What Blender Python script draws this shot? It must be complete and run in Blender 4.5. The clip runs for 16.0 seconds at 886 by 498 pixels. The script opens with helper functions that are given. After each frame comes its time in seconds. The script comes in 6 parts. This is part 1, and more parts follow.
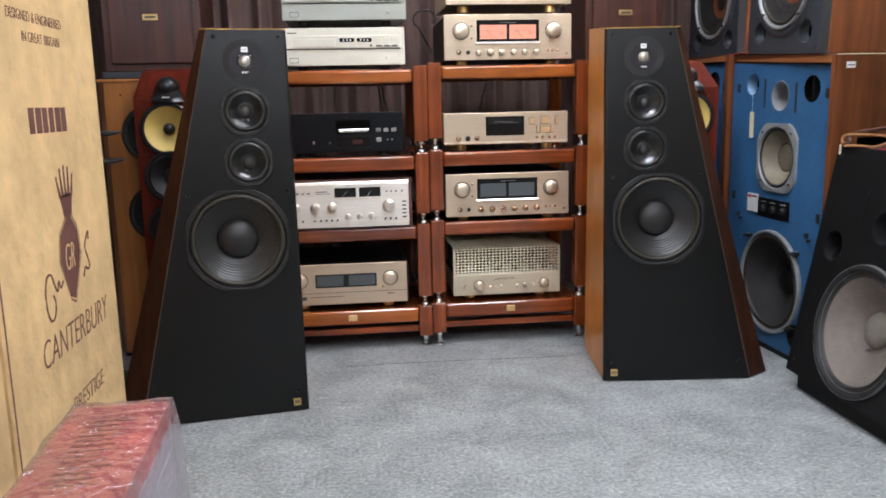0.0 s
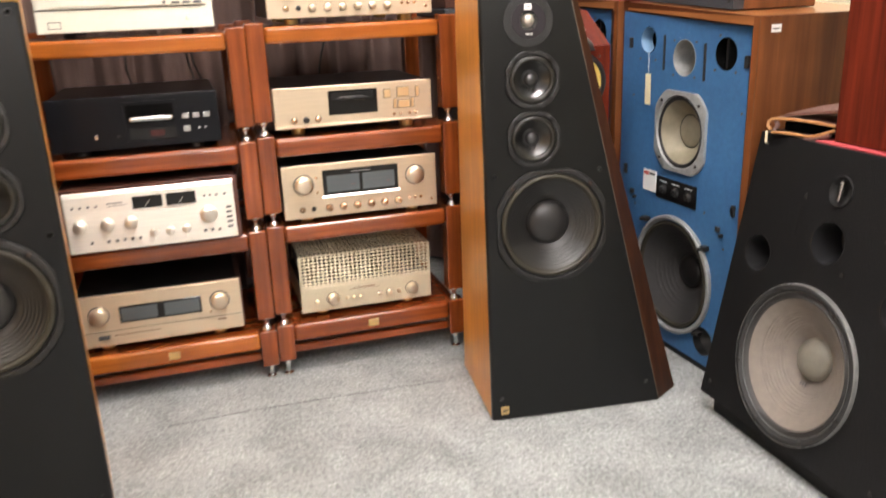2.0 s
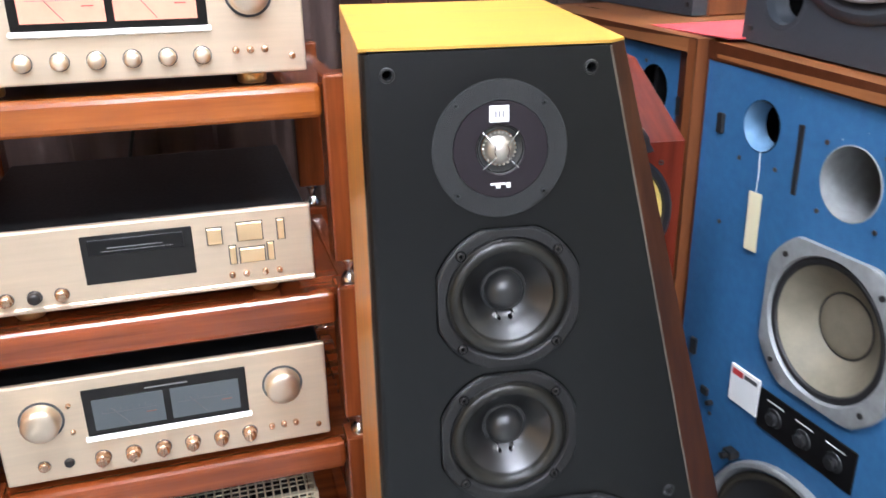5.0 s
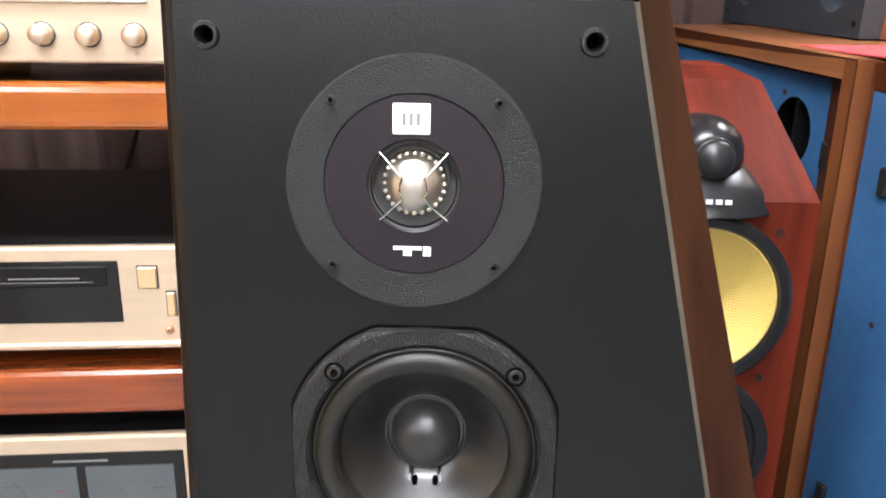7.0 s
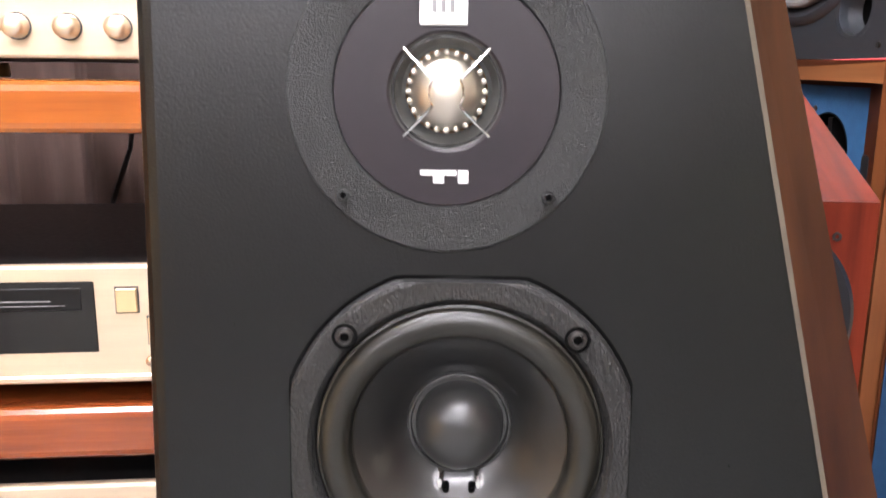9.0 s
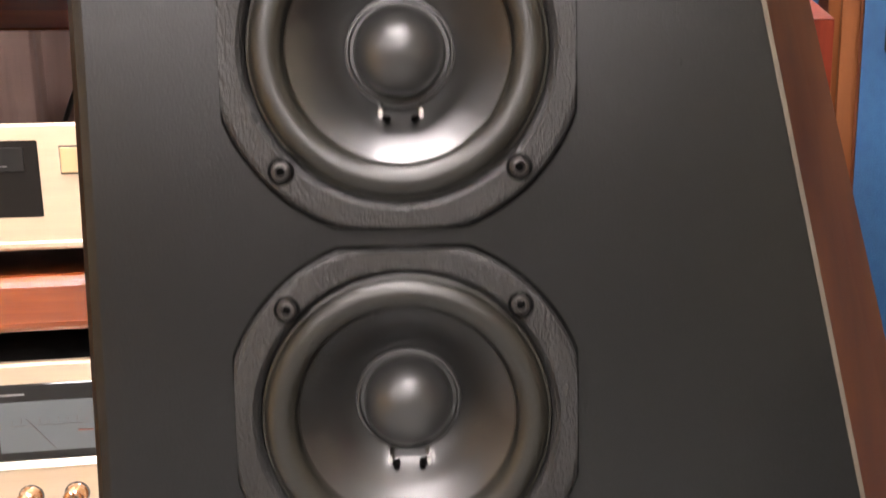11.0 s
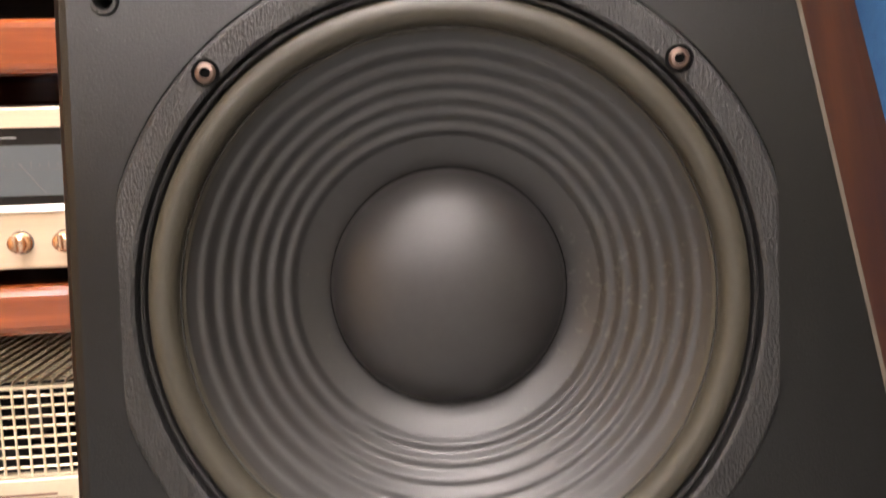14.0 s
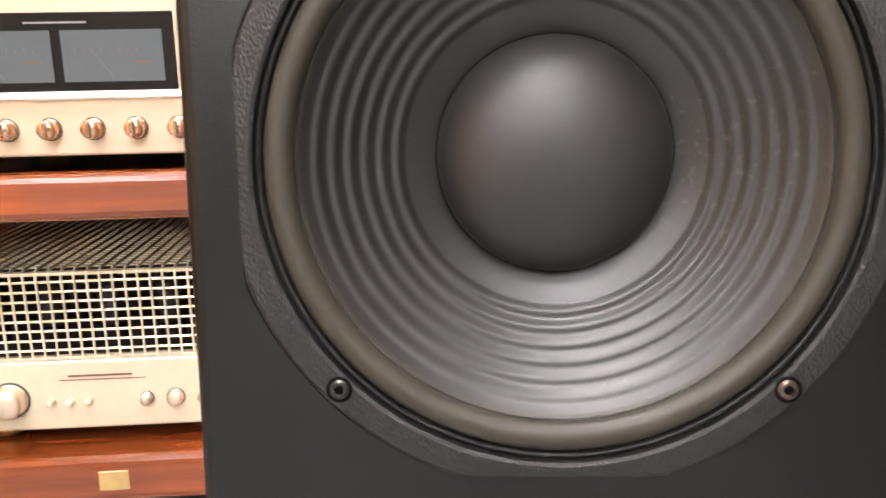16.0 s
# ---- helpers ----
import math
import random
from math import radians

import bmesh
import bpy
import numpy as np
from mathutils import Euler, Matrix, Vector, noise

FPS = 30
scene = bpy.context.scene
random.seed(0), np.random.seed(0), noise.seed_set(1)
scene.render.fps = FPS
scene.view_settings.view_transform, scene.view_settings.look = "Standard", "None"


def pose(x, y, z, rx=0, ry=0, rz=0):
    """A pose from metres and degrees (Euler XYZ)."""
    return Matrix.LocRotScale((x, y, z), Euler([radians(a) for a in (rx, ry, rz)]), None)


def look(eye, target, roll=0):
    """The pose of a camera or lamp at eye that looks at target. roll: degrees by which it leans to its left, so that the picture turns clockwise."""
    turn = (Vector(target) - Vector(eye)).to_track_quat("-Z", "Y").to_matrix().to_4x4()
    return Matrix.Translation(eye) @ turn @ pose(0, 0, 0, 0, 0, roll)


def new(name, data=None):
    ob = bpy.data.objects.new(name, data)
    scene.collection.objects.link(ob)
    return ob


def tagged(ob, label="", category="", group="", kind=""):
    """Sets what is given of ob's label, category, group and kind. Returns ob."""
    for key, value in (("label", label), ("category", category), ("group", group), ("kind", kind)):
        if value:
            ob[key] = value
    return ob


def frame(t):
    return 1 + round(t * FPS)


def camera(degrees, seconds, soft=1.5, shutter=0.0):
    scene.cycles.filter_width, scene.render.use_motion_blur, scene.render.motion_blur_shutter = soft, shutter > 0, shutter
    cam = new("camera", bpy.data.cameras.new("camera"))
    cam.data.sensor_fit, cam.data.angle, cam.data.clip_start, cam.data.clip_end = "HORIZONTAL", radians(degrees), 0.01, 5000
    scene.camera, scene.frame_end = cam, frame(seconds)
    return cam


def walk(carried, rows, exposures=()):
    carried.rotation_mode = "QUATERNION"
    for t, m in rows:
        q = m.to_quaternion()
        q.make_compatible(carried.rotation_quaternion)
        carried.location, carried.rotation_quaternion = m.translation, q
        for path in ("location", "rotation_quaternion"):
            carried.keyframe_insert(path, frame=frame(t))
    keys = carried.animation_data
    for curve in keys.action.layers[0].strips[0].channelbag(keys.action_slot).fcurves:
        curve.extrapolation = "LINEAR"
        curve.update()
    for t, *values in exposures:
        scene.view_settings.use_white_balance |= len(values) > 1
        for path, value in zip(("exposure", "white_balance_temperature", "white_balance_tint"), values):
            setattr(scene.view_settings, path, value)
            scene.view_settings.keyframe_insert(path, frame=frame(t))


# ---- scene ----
cam = camera(57.69, 16.0, soft=1.6, shutter=0.5)
PATH = [
    (0, (0.3469, 0.0318, 0.9224), (0.5684, 1.9874, 0.5633), -1.24),
    (0.5, (0.3264, 0.1158, 0.9068), (0.5137, 2.0709, 0.5284), -2.18),
    (1, (0.3342, 0.3146, 0.9212), (0.5798, 2.2527, 0.4928), -2.80),
    (1.5, (0.4042, 0.5283, 0.9931), (0.8310, 2.4053, 0.4527), -2.48),
    (2, (0.4714, 0.6686, 1.1283), (1.0256, 2.4906, 0.5173), -2.20),
    (2.5, (0.5278, 0.9026, 1.2015), (1.1526, 2.7063, 0.6047), -2.81),
    (3, (0.6058, 1.0928, 1.2136), (1.2901, 2.8827, 0.6412), -3.19),
    (3.5, (0.7825, 1.3135, 1.2332), (1.5227, 3.0736, 0.6391), -0.77),
    (4, (0.8937, 1.5440, 1.2250), (1.6458, 3.2814, 0.5804), 0.42),
    (4.2, (0.9091, 1.6436, 1.2265), (1.6470, 3.3776, 0.5561), -0.20),
    (6.3, (1.2469, 2.0602, 1.1975), (1.4260, 3.9143, 0.4706), 1.41),
    (6.5, (1.2521, 2.0997, 1.1824), (1.4254, 3.9620, 0.4748), 1.36),
    (7, (1.2649, 2.1703, 1.1421), (1.4398, 4.0668, 0.5320), 1.01),
    (7.5, (1.2565, 2.2038, 1.1096), (1.4194, 4.1392, 0.6324), 0.65),
    (8, (1.2502, 2.2232, 1.0891), (1.4149, 4.1699, 0.6614), 1.01),
    (8.2, (1.2489, 2.2292, 1.0875), (1.4201, 4.1776, 0.6677), 1.12),
    (10.3, (1.2651, 2.2406, 0.9635), (1.4997, 4.1815, 0.5428), -1.17),
    (10.5, (1.2638, 2.2377, 0.9488), (1.5070, 4.1794, 0.5370), -1.27),
    (11, (1.2654, 2.2218, 0.8847), (1.5199, 4.1756, 0.5465), -1.17),
    (11.5, (1.2627, 2.2141, 0.8074), (1.5161, 4.1857, 0.5920), -0.04),
    (12, (1.2578, 2.1968, 0.7388), (1.5214, 4.1775, 0.6725), -0.06),
    (12.5, (1.2679, 2.1787, 0.6889), (1.5247, 4.1621, 0.6947), -0.55),
    (13, (1.2769, 2.1660, 0.6534), (1.5146, 4.1510, 0.6271), -0.95),
    (13.5, (1.2916, 2.1617, 0.6234), (1.5153, 4.1459, 0.4986), -1.26),
    (14, (1.2922, 2.1576, 0.6021), (1.5031, 4.1323, 0.3600), -1.71),
    (14.5, (1.2850, 2.1515, 0.5796), (1.4898, 4.1120, 0.2387), -1.44),
    (15, (1.2729, 2.1559, 0.5712), (1.4607, 4.1028, 0.1546), -1.34),
    (15.5, (1.2684, 2.1554, 0.5715), (1.4442, 4.0970, 0.1229), -1.03),
    (16, (1.2536, 2.1551, 0.5799), (1.3844, 4.1003, 0.1335), -1.08),
]
EXPOSURES = [(0, 0.15, 5800, 13), (1.0, 0.1, 5750, 13), (1.5, 0.45, 6700, 15), (2, 0.85, 6800, 15), (2.5, 1.35, 6300, 13), (3.0, 1.05, 6000, 12), (3.5, 1.0, 5900, 13), (4.0, 0.95, 5700, 13), (6.5, 1.0, 5500, 13), (7.0, 1.1, 6000, 14), (8, 1.3, 6200, 17), (10.5, 1.4, 6300, 20), (11.0, 1.35, 6800, 20), (11.5, 1.6, 7100, 22), (12.5, 1.6, 7200, 22), (13.5, 1.45, 7100, 21), (14.0, 1.45, 7000, 21), (15.0, 1.55, 6600, 19), (16, 1.55, 6500, 18)]
walk(cam, [(t, look(eye, target, roll)) for t, eye, target, roll in PATH], EXPOSURES)

# ---- world and light ----
world = bpy.data.worlds.new("world")
scene.world = world
world.use_nodes = True
world.node_tree.nodes["Background"].inputs[0].default_value = (0.9, 0.95, 1.0, 1)
world.node_tree.nodes["Background"].inputs[1].default_value = 0.02


# ---- materials ----
def mat(name, color, rough=0.5, metal=0.0, spec=0.5, coat=0.0, grain=0.0, grain_scale=60.0, stretch=(1, 1, 1), dark=None, bump=0.0, bump_scale=200.0, emit=None, emit_strength=0.0, bump_stretch=(1, 1, 1), blotch=0.12):
    m = bpy.data.materials.new(name)
    m.use_nodes = True
    nt = m.node_tree
    n, l = nt.nodes, nt.links
    b = n["Principled BSDF"]
    b.inputs["Base Color"].default_value = (*color, 1)
    b.inputs["Roughness"].default_value = rough
    b.inputs["Metallic"].default_value = metal
    b.inputs["Specular IOR Level"].default_value = spec
    b.inputs["Coat Weight"].default_value = coat
    b.inputs["Coat Roughness"].default_value = 0.2
    co = n.new("ShaderNodeTexCoord")
    if grain > 0:
        mp = n.new("ShaderNodeMapping")
        mp.inputs["Scale"].default_value = stretch
        l.new(co.outputs["Object"], mp.inputs["Vector"])
        t1 = n.new("ShaderNodeTexNoise")
        t1.inputs["Scale"].default_value = grain_scale
        t1.inputs["Detail"].default_value = 5
        t1.inputs["Roughness"].default_value = 0.6
        l.new(mp.outputs["Vector"], t1.inputs["Vector"])
        t2 = n.new("ShaderNodeTexNoise")
        t2.inputs["Scale"].default_value = 4.0
        t2.inputs["Detail"].default_value = 3
        l.new(co.outputs["Object"], t2.inputs["Vector"])
        r = n.new("ShaderNodeValToRGB")
        r.color_ramp.elements[0].position, r.color_ramp.elements[1].position = 0.3, 0.7
        d = dark if dark else tuple(c * (1 - grain) for c in color)
        r.color_ramp.elements[0].color = (*d, 1)
        r.color_ramp.elements[1].color = (*color, 1)
        l.new(t1.outputs["Fac"], r.inputs["Fac"])
        mx = n.new("ShaderNodeMixRGB")
        mx.blend_type = "MULTIPLY"
        mx.inputs["Fac"].default_value = 1.0
        mr = n.new("ShaderNodeMapRange")
        mr.inputs["From Min"].default_value, mr.inputs["From Max"].default_value = 0.3, 0.7
        mr.inputs["To Min"].default_value, mr.inputs["To Max"].default_value = 1 - blotch, 1 + blotch
        l.new(t2.outputs["Fac"], mr.inputs["Value"])
        l.new(r.outputs["Color"], mx.inputs["Color1"])
        l.new(mr.outputs["Result"], mx.inputs["Color2"])
        l.new(mx.outputs["Color"], b.inputs["Base Color"])
        rr = n.new("ShaderNodeMapRange")
        rr.inputs["To Min"].default_value, rr.inputs["To Max"].default_value = max(0.02, rough - 0.08), min(1, rough + 0.1)
        l.new(t1.outputs["Fac"], rr.inputs["Value"])
        l.new(rr.outputs["Result"], b.inputs["Roughness"])
    if bump > 0:
        t3 = n.new("ShaderNodeTexNoise")
        t3.inputs["Scale"].default_value = bump_scale
        t3.inputs["Detail"].default_value = 3
        m3 = n.new("ShaderNodeMapping")
        m3.inputs["Scale"].default_value = bump_stretch
        l.new(co.outputs["Object"], m3.inputs["Vector"])
        l.new(m3.outputs["Vector"], t3.inputs["Vector"])
        bp = n.new("ShaderNodeBump")
        bp.inputs["Strength"].default_value = bump
        bp.inputs["Distance"].default_value = 0.002 if bump_scale > 30 else 0.012
        l.new(t3.outputs["Fac"], bp.inputs["Height"])
        l.new(bp.outputs["Normal"], b.inputs["Normal"])
    if emit:
        b.inputs["Emission Color"].default_value = (*emit, 1)
        b.inputs["Emission Strength"].default_value = emit_strength
    return m


ALONG_X, ALONG_Y, ALONG_Z = (0.05, 1, 1), (1, 0.05, 1), (1, 1, 0.05)
M = {
    "teak_v": mat("teak_upright", (0.66, 0.285, 0.055), 0.36, spec=0.35, coat=0.15, grain=0.5, grain_scale=45, stretch=ALONG_Z, dark=(0.48, 0.18, 0.034), blotch=0.2),
    "stripe": mat("pale_edging", (0.11, 0.092, 0.07), 0.5, grain=0.3, grain_scale=60),
    "black_baffle": mat("black_baffle_paint", (0.0020, 0.0021, 0.0021), 0.31, spec=0.42, grain=0.25, grain_scale=300, bump=0.11, bump_scale=900),
    "black_edge": mat("black_edge", (0.008, 0.007, 0.0065), 0.5, spec=0.2, grain=0.2, grain_scale=200),
    "driver_frame": mat("cast_driver_frame", (0.012, 0.0118, 0.0118), 0.4, spec=0.45, grain=0.3, grain_scale=240, stretch=(1, 1, 0.3), bump=0.6, bump_scale=900, bump_stretch=(1, 1, 0.5)),
    "surround": mat("foam_surround", (0.034, 0.030, 0.021), 0.47, spec=0.35, grain=0.2, grain_scale=300),
    "cone_mid": mat("polypropylene_cone", (0.005, 0.005, 0.005), 0.40, spec=1.0, coat=0.5, grain=0.15, grain_scale=60),
    "cap": mat("dust_cap", (0.0175, 0.0162, 0.0160), 0.42, spec=0.46, grain=0.25, grain_scale=160),
    "cap_mid": mat("moulded_dust_cap", (0.02, 0.02, 0.0195), 0.32, spec=0.6),
    "tweeter_plate": mat("textured_tweeter_plate", (0.023, 0.0235, 0.0235), 0.5, spec=0.35, bump=0.8, bump_scale=1500, grain=0.3, grain_scale=500),
    "tweeter_disc": mat("smooth_purple_black_disc", (0.0155, 0.0112, 0.0145), 0.42, spec=0.3, grain=0.15, grain_scale=200),
    "titanium": mat("titanium_dome", (0.62, 0.57, 0.49), 0.40, metal=1.0),
    "steel": mat("bright_steel", (0.75, 0.74, 0.72), 0.22, metal=1.0),
    "dark_screw": mat("dark_screw", (0.045, 0.042, 0.04), 0.32, metal=0.7),
    "white": mat("white_label", (0.8, 0.8, 0.78), 0.5),
    "ink": mat("dark_ink", (0.06, 0.06, 0.06), 0.6),
    "red_ink": mat("red_ink", (0.5, 0.04, 0.04), 0.6),
    "gold": mat("gold_plate", (0.83, 0.58, 0.24), 0.3, metal=0.9, grain=0.15, grain_scale=90),
    # near-black for holes and gaps, their shade put into the colour
    "hole": mat("hole_shade_black", (0.002, 0.002, 0.002), 0.9, spec=0.05),
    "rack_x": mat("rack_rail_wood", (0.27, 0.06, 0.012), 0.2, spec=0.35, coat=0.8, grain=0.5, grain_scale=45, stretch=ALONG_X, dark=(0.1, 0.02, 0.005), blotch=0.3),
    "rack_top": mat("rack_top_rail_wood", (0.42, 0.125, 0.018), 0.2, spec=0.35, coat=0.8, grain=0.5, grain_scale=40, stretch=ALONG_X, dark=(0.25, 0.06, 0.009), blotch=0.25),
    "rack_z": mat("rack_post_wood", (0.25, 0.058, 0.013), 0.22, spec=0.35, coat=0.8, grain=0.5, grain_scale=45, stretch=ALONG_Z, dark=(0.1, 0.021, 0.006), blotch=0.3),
    "champagne": mat("champagne_aluminium", (0.68, 0.55, 0.395), 0.36, metal=0.6, grain=0.1, grain_scale=120, stretch=ALONG_X, blotch=0.03),
    "silver": mat("brushed_silver", (0.90, 0.85, 0.76), 0.34, metal=0.35, grain=0.12, grain_scale=140, stretch=ALONG_X, blotch=0.03),
    "pale_grey": mat("pale_grey_enamel", (0.37, 0.38, 0.33), 0.45, grain=0.06, grain_scale=80, blotch=0.04),
    "cream": mat("cream_enamel", (0.66, 0.63, 0.52), 0.42, grain=0.06, grain_scale=80, blotch=0.04),
    "black_metal": mat("black_sheet_metal", (0.006, 0.006, 0.0062), 0.42, spec=0.25, grain=0.2, grain_scale=160),
    "dark_blue_black": mat("blue_black_panel", (0.0045, 0.005, 0.0068), 0.34, spec=0.22, grain=0.2, grain_scale=150, stretch=ALONG_X),
    "glass_black": mat("smoked_window", (0.012, 0.011, 0.010), 0.06, spec=0.3),
    "meter_blue": mat("dim_blue_meter", (0.085, 0.098, 0.103), 0.12, grain=0.06, grain_scale=12),
    "meter_orange": mat("lit_orange_meter", (0.55, 0.24, 0.16), 0.3, emit=(1.0, 0.34, 0.21), emit_strength=0.42, grain=0.15, grain_scale=60),
    "blue": mat("blue_baffle_paint", (0.036, 0.128, 0.275), 0.6, grain=0.3, grain_scale=70, dark=(0.026, 0.098, 0.228), bump=0.3, bump_scale=500),
    "walnut_warm": mat("warm_walnut_upright", (0.235, 0.084, 0.029), 0.42, spec=0.22, grain=0.6, grain_scale=26, stretch=ALONG_Z, dark=(0.12, 0.041, 0.016), blotch=0.25),
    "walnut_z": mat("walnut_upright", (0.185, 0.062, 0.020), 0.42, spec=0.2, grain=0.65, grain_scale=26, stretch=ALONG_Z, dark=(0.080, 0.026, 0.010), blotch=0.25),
    "dark_walnut": mat("dark_rosewood", (0.085, 0.027, 0.016), 0.35, coat=0.2, grain=0.55, grain_scale=40, stretch=ALONG_Z, dark=(0.035, 0.012, 0.008)),
    "cherry": mat("red_cherry_veneer", (0.135, 0.020, 0.009), 0.48, spec=0.06, coat=0.0, grain=0.5, grain_scale=40, stretch=(1, 0.12, 0.05), dark=(0.05, 0.008, 0.005), blotch=0.06),
    "orange_wood": mat("orange_wood", (0.45, 0.17, 0.04), 0.38, coat=0.2, grain=0.4, grain_scale=40, stretch=ALONG_Z),
    "kevlar": mat("yellow_woven_cone", (0.72, 0.53, 0.14), 0.4, grain=0.12, grain_scale=700, bump=0.3, bump_scale=900),
    "rubber": mat("black_rubber", (0.015, 0.015, 0.016), 0.5, grain=0.2, grain_scale=100),
    "plastic_black": mat("moulded_black_plastic", (0.012, 0.012, 0.013), 0.28),
    "moulded_grey": mat("moulded_dark_grey", (0.038, 0.044, 0.052), 0.4, grain=0.2, grain_scale=120, bump=0.3, bump_scale=500),
    "pa_black": mat("black_textured_paint", (0.0065, 0.0065, 0.007), 0.55, spec=0.22, grain=0.35, grain_scale=180, bump=0.9, bump_scale=350),
    "paper_grey": mat("grey_paper_cone", (0.19, 0.162, 0.138), 0.65, grain=0.2, grain_scale=50, bump=0.4, bump_scale=300),
    "paper_tan": mat("tan_doped_cone", (0.215, 0.19, 0.135), 0.5, grain=0.25, grain_scale=30, bump=0.3, bump_scale=200),
    "grey_cast": mat("grey_cast_frame", (0.32, 0.33, 0.33), 0.5, metal=0.3, grain=0.25, grain_scale=60),
    "cardboard": mat("kraft_cardboard", (0.68, 0.46, 0.215), 0.78, grain=0.16, grain_scale=16, blotch=0.14, bump=1.0, bump_scale=17),
    "box_ink": mat("brown_print", (0.15, 0.055, 0.04), 0.8, grain=0.3, grain_scale=60),
    "leather": mat("brown_leather", (0.15, 0.068, 0.055), 0.42, grain=0.4, grain_scale=40, bump=0.7, bump_scale=160),
    "tan_leather": mat("tan_leather_edge", (0.42, 0.2, 0.075), 0.5, grain=0.3, grain_scale=60, bump=0.5, bump_scale=160),
    "red_cloth": mat("red_cloth", (0.5, 0.06, 0.07), 0.8, grain=0.3, grain_scale=90, bump=0.5, bump_scale=300),
    "curtain": mat("mauve_curtain", (0.13, 0.08, 0.066), 0.85, grain=0.2, grain_scale=90, stretch=(1, 1, 0.1), bump=0.4, bump_scale=400),
    "wall": mat("cream_wall_paint", (0.68, 0.655, 0.49), 0.8, grain=0.06, grain_scale=20, blotch=0.04, bump=0.1, bump_scale=150),
    "ceiling": mat("white_ceiling_paint", (0.8, 0.8, 0.78), 0.85, grain=0.05, grain_scale=15, blotch=0.03),
    "lamp": mat("lit_diffuser", (0.9, 0.9, 0.9), 0.5, emit=(1.0, 0.985, 0.96), emit_strength=46.0),
    "lamp_body": mat("white_lamp_housing", (0.8, 0.8, 0.8), 0.4),
    "brown_wall": mat("brown_wall_panel", (0.14, 0.115, 0.1), 0.7, grain=0.2, grain_scale=20, stretch=ALONG_Z),
    # the cabinet's teak again, with the ceiling light's yellow put into the colour
    "teak_top": mat("toplit_teak", (0.6, 0.36, 0.06), 0.4, coat=0.15, grain=0.35, grain_scale=50, stretch=ALONG_X, dark=(0.46, 0.25, 0.04)),
    "side_brown": mat("dark_brown_side", (0.058, 0.021, 0.0085), 0.46, spec=0.14, grain=0.55, grain_scale=40, stretch=ALONG_Z, dark=(0.02, 0.007, 0.0035)),
    "cable": mat("black_cable", (0.015, 0.015, 0.015), 0.45),
    "tag": mat("cream_paper_tag", (0.72, 0.64, 0.42), 0.7),
    "black_paper": mat("black_paper_cone", (0.035, 0.034, 0.034), 0.6, grain=0.3, grain_scale=60),
    "bronze": mat("bronzed_screw", (0.13, 0.092, 0.075), 0.35, metal=0.9),
    "red_glow": mat("dim_red_display", (0.03, 0.006, 0.005), 0.3, emit=(1.0, 0.12, 0.05), emit_strength=0.012),
    # monitor walnut with light from above mixed into a paler base colour
    "walnut_toplit": mat("walnut_across_toplit", (0.32, 0.125, 0.042), 0.3, spec=0.3, coat=0.15, grain=0.5, grain_scale=40, stretch=ALONG_X, dark=(0.19, 0.07, 0.025)),
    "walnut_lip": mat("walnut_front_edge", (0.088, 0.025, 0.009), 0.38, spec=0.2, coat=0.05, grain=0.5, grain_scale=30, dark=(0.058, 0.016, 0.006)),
    "port_blue": mat("pale_blue_port", (0.15, 0.27, 0.42), 0.5, grain=0.2, grain_scale=60),
    "paper_dark": mat("dark_grey_surround", (0.032, 0.03, 0.029), 0.6, grain=0.2, grain_scale=90),
    "paper_cap": mat("grey_brown_cap", (0.2, 0.185, 0.15), 0.6, grain=0.2, grain_scale=60, bump=0.3, bump_scale=300),
    "rose": mat("rose_gold_plate", (0.66, 0.44, 0.29), 0.25, metal=0.95, grain=0.1, grain_scale=90),
    "wire": mat("cream_gold_wire", (0.80, 0.71, 0.52), 0.34, metal=0.85),
    "turned": mat("turned_champagne", (0.84, 0.72, 0.56), 0.38, metal=1.0),
    "turned_silver": mat("turned_silver", (0.88, 0.83, 0.75), 0.36, metal=1.0),
    "pale_gold": mat("pale_gold_enamel", (0.6, 0.53, 0.385), 0.38, metal=0.35, grain=0.08, grain_scale=80, blotch=0.04),
    "waveguide": mat("satin_waveguide", (0.05, 0.05, 0.048), 0.3, spec=0.6),
    "button_gold": mat("pale_gold_button", (0.80, 0.58, 0.32), 0.32, metal=0.7),
    "grey_card": mat("lilac_grey_card", (0.36, 0.33, 0.37), 0.6, grain=0.3, grain_scale=14),
    "surround_mid": mat("rubber_surround", (0.0105, 0.0096, 0.0070), 0.36, grain=0.2, grain_scale=300),
    "rim_metal": mat("worn_metal_rim", (0.22, 0.22, 0.215), 0.45, metal=0.4, grain=0.4, grain_scale=90),
    "glue": mat("clear_glue", (0.02, 0.02, 0.018), 0.15, spec=0.8),
    "lip": mat("polished_lip", (0.85, 0.8, 0.72), 0.3, metal=0.5),
    "pale_ink": mat("grey_print", (0.2, 0.2, 0.2), 0.6),
    "cast_thin": mat("dull_cast_ring", (0.03, 0.03, 0.03), 0.55, spec=0.2, grain=0.3, grain_scale=60),
    "red_box": mat("red_printed_card", (0.42, 0.09, 0.08), 0.45, grain=0.45, grain_scale=9, dark=(0.2, 0.05, 0.05), blotch=0.35),
}


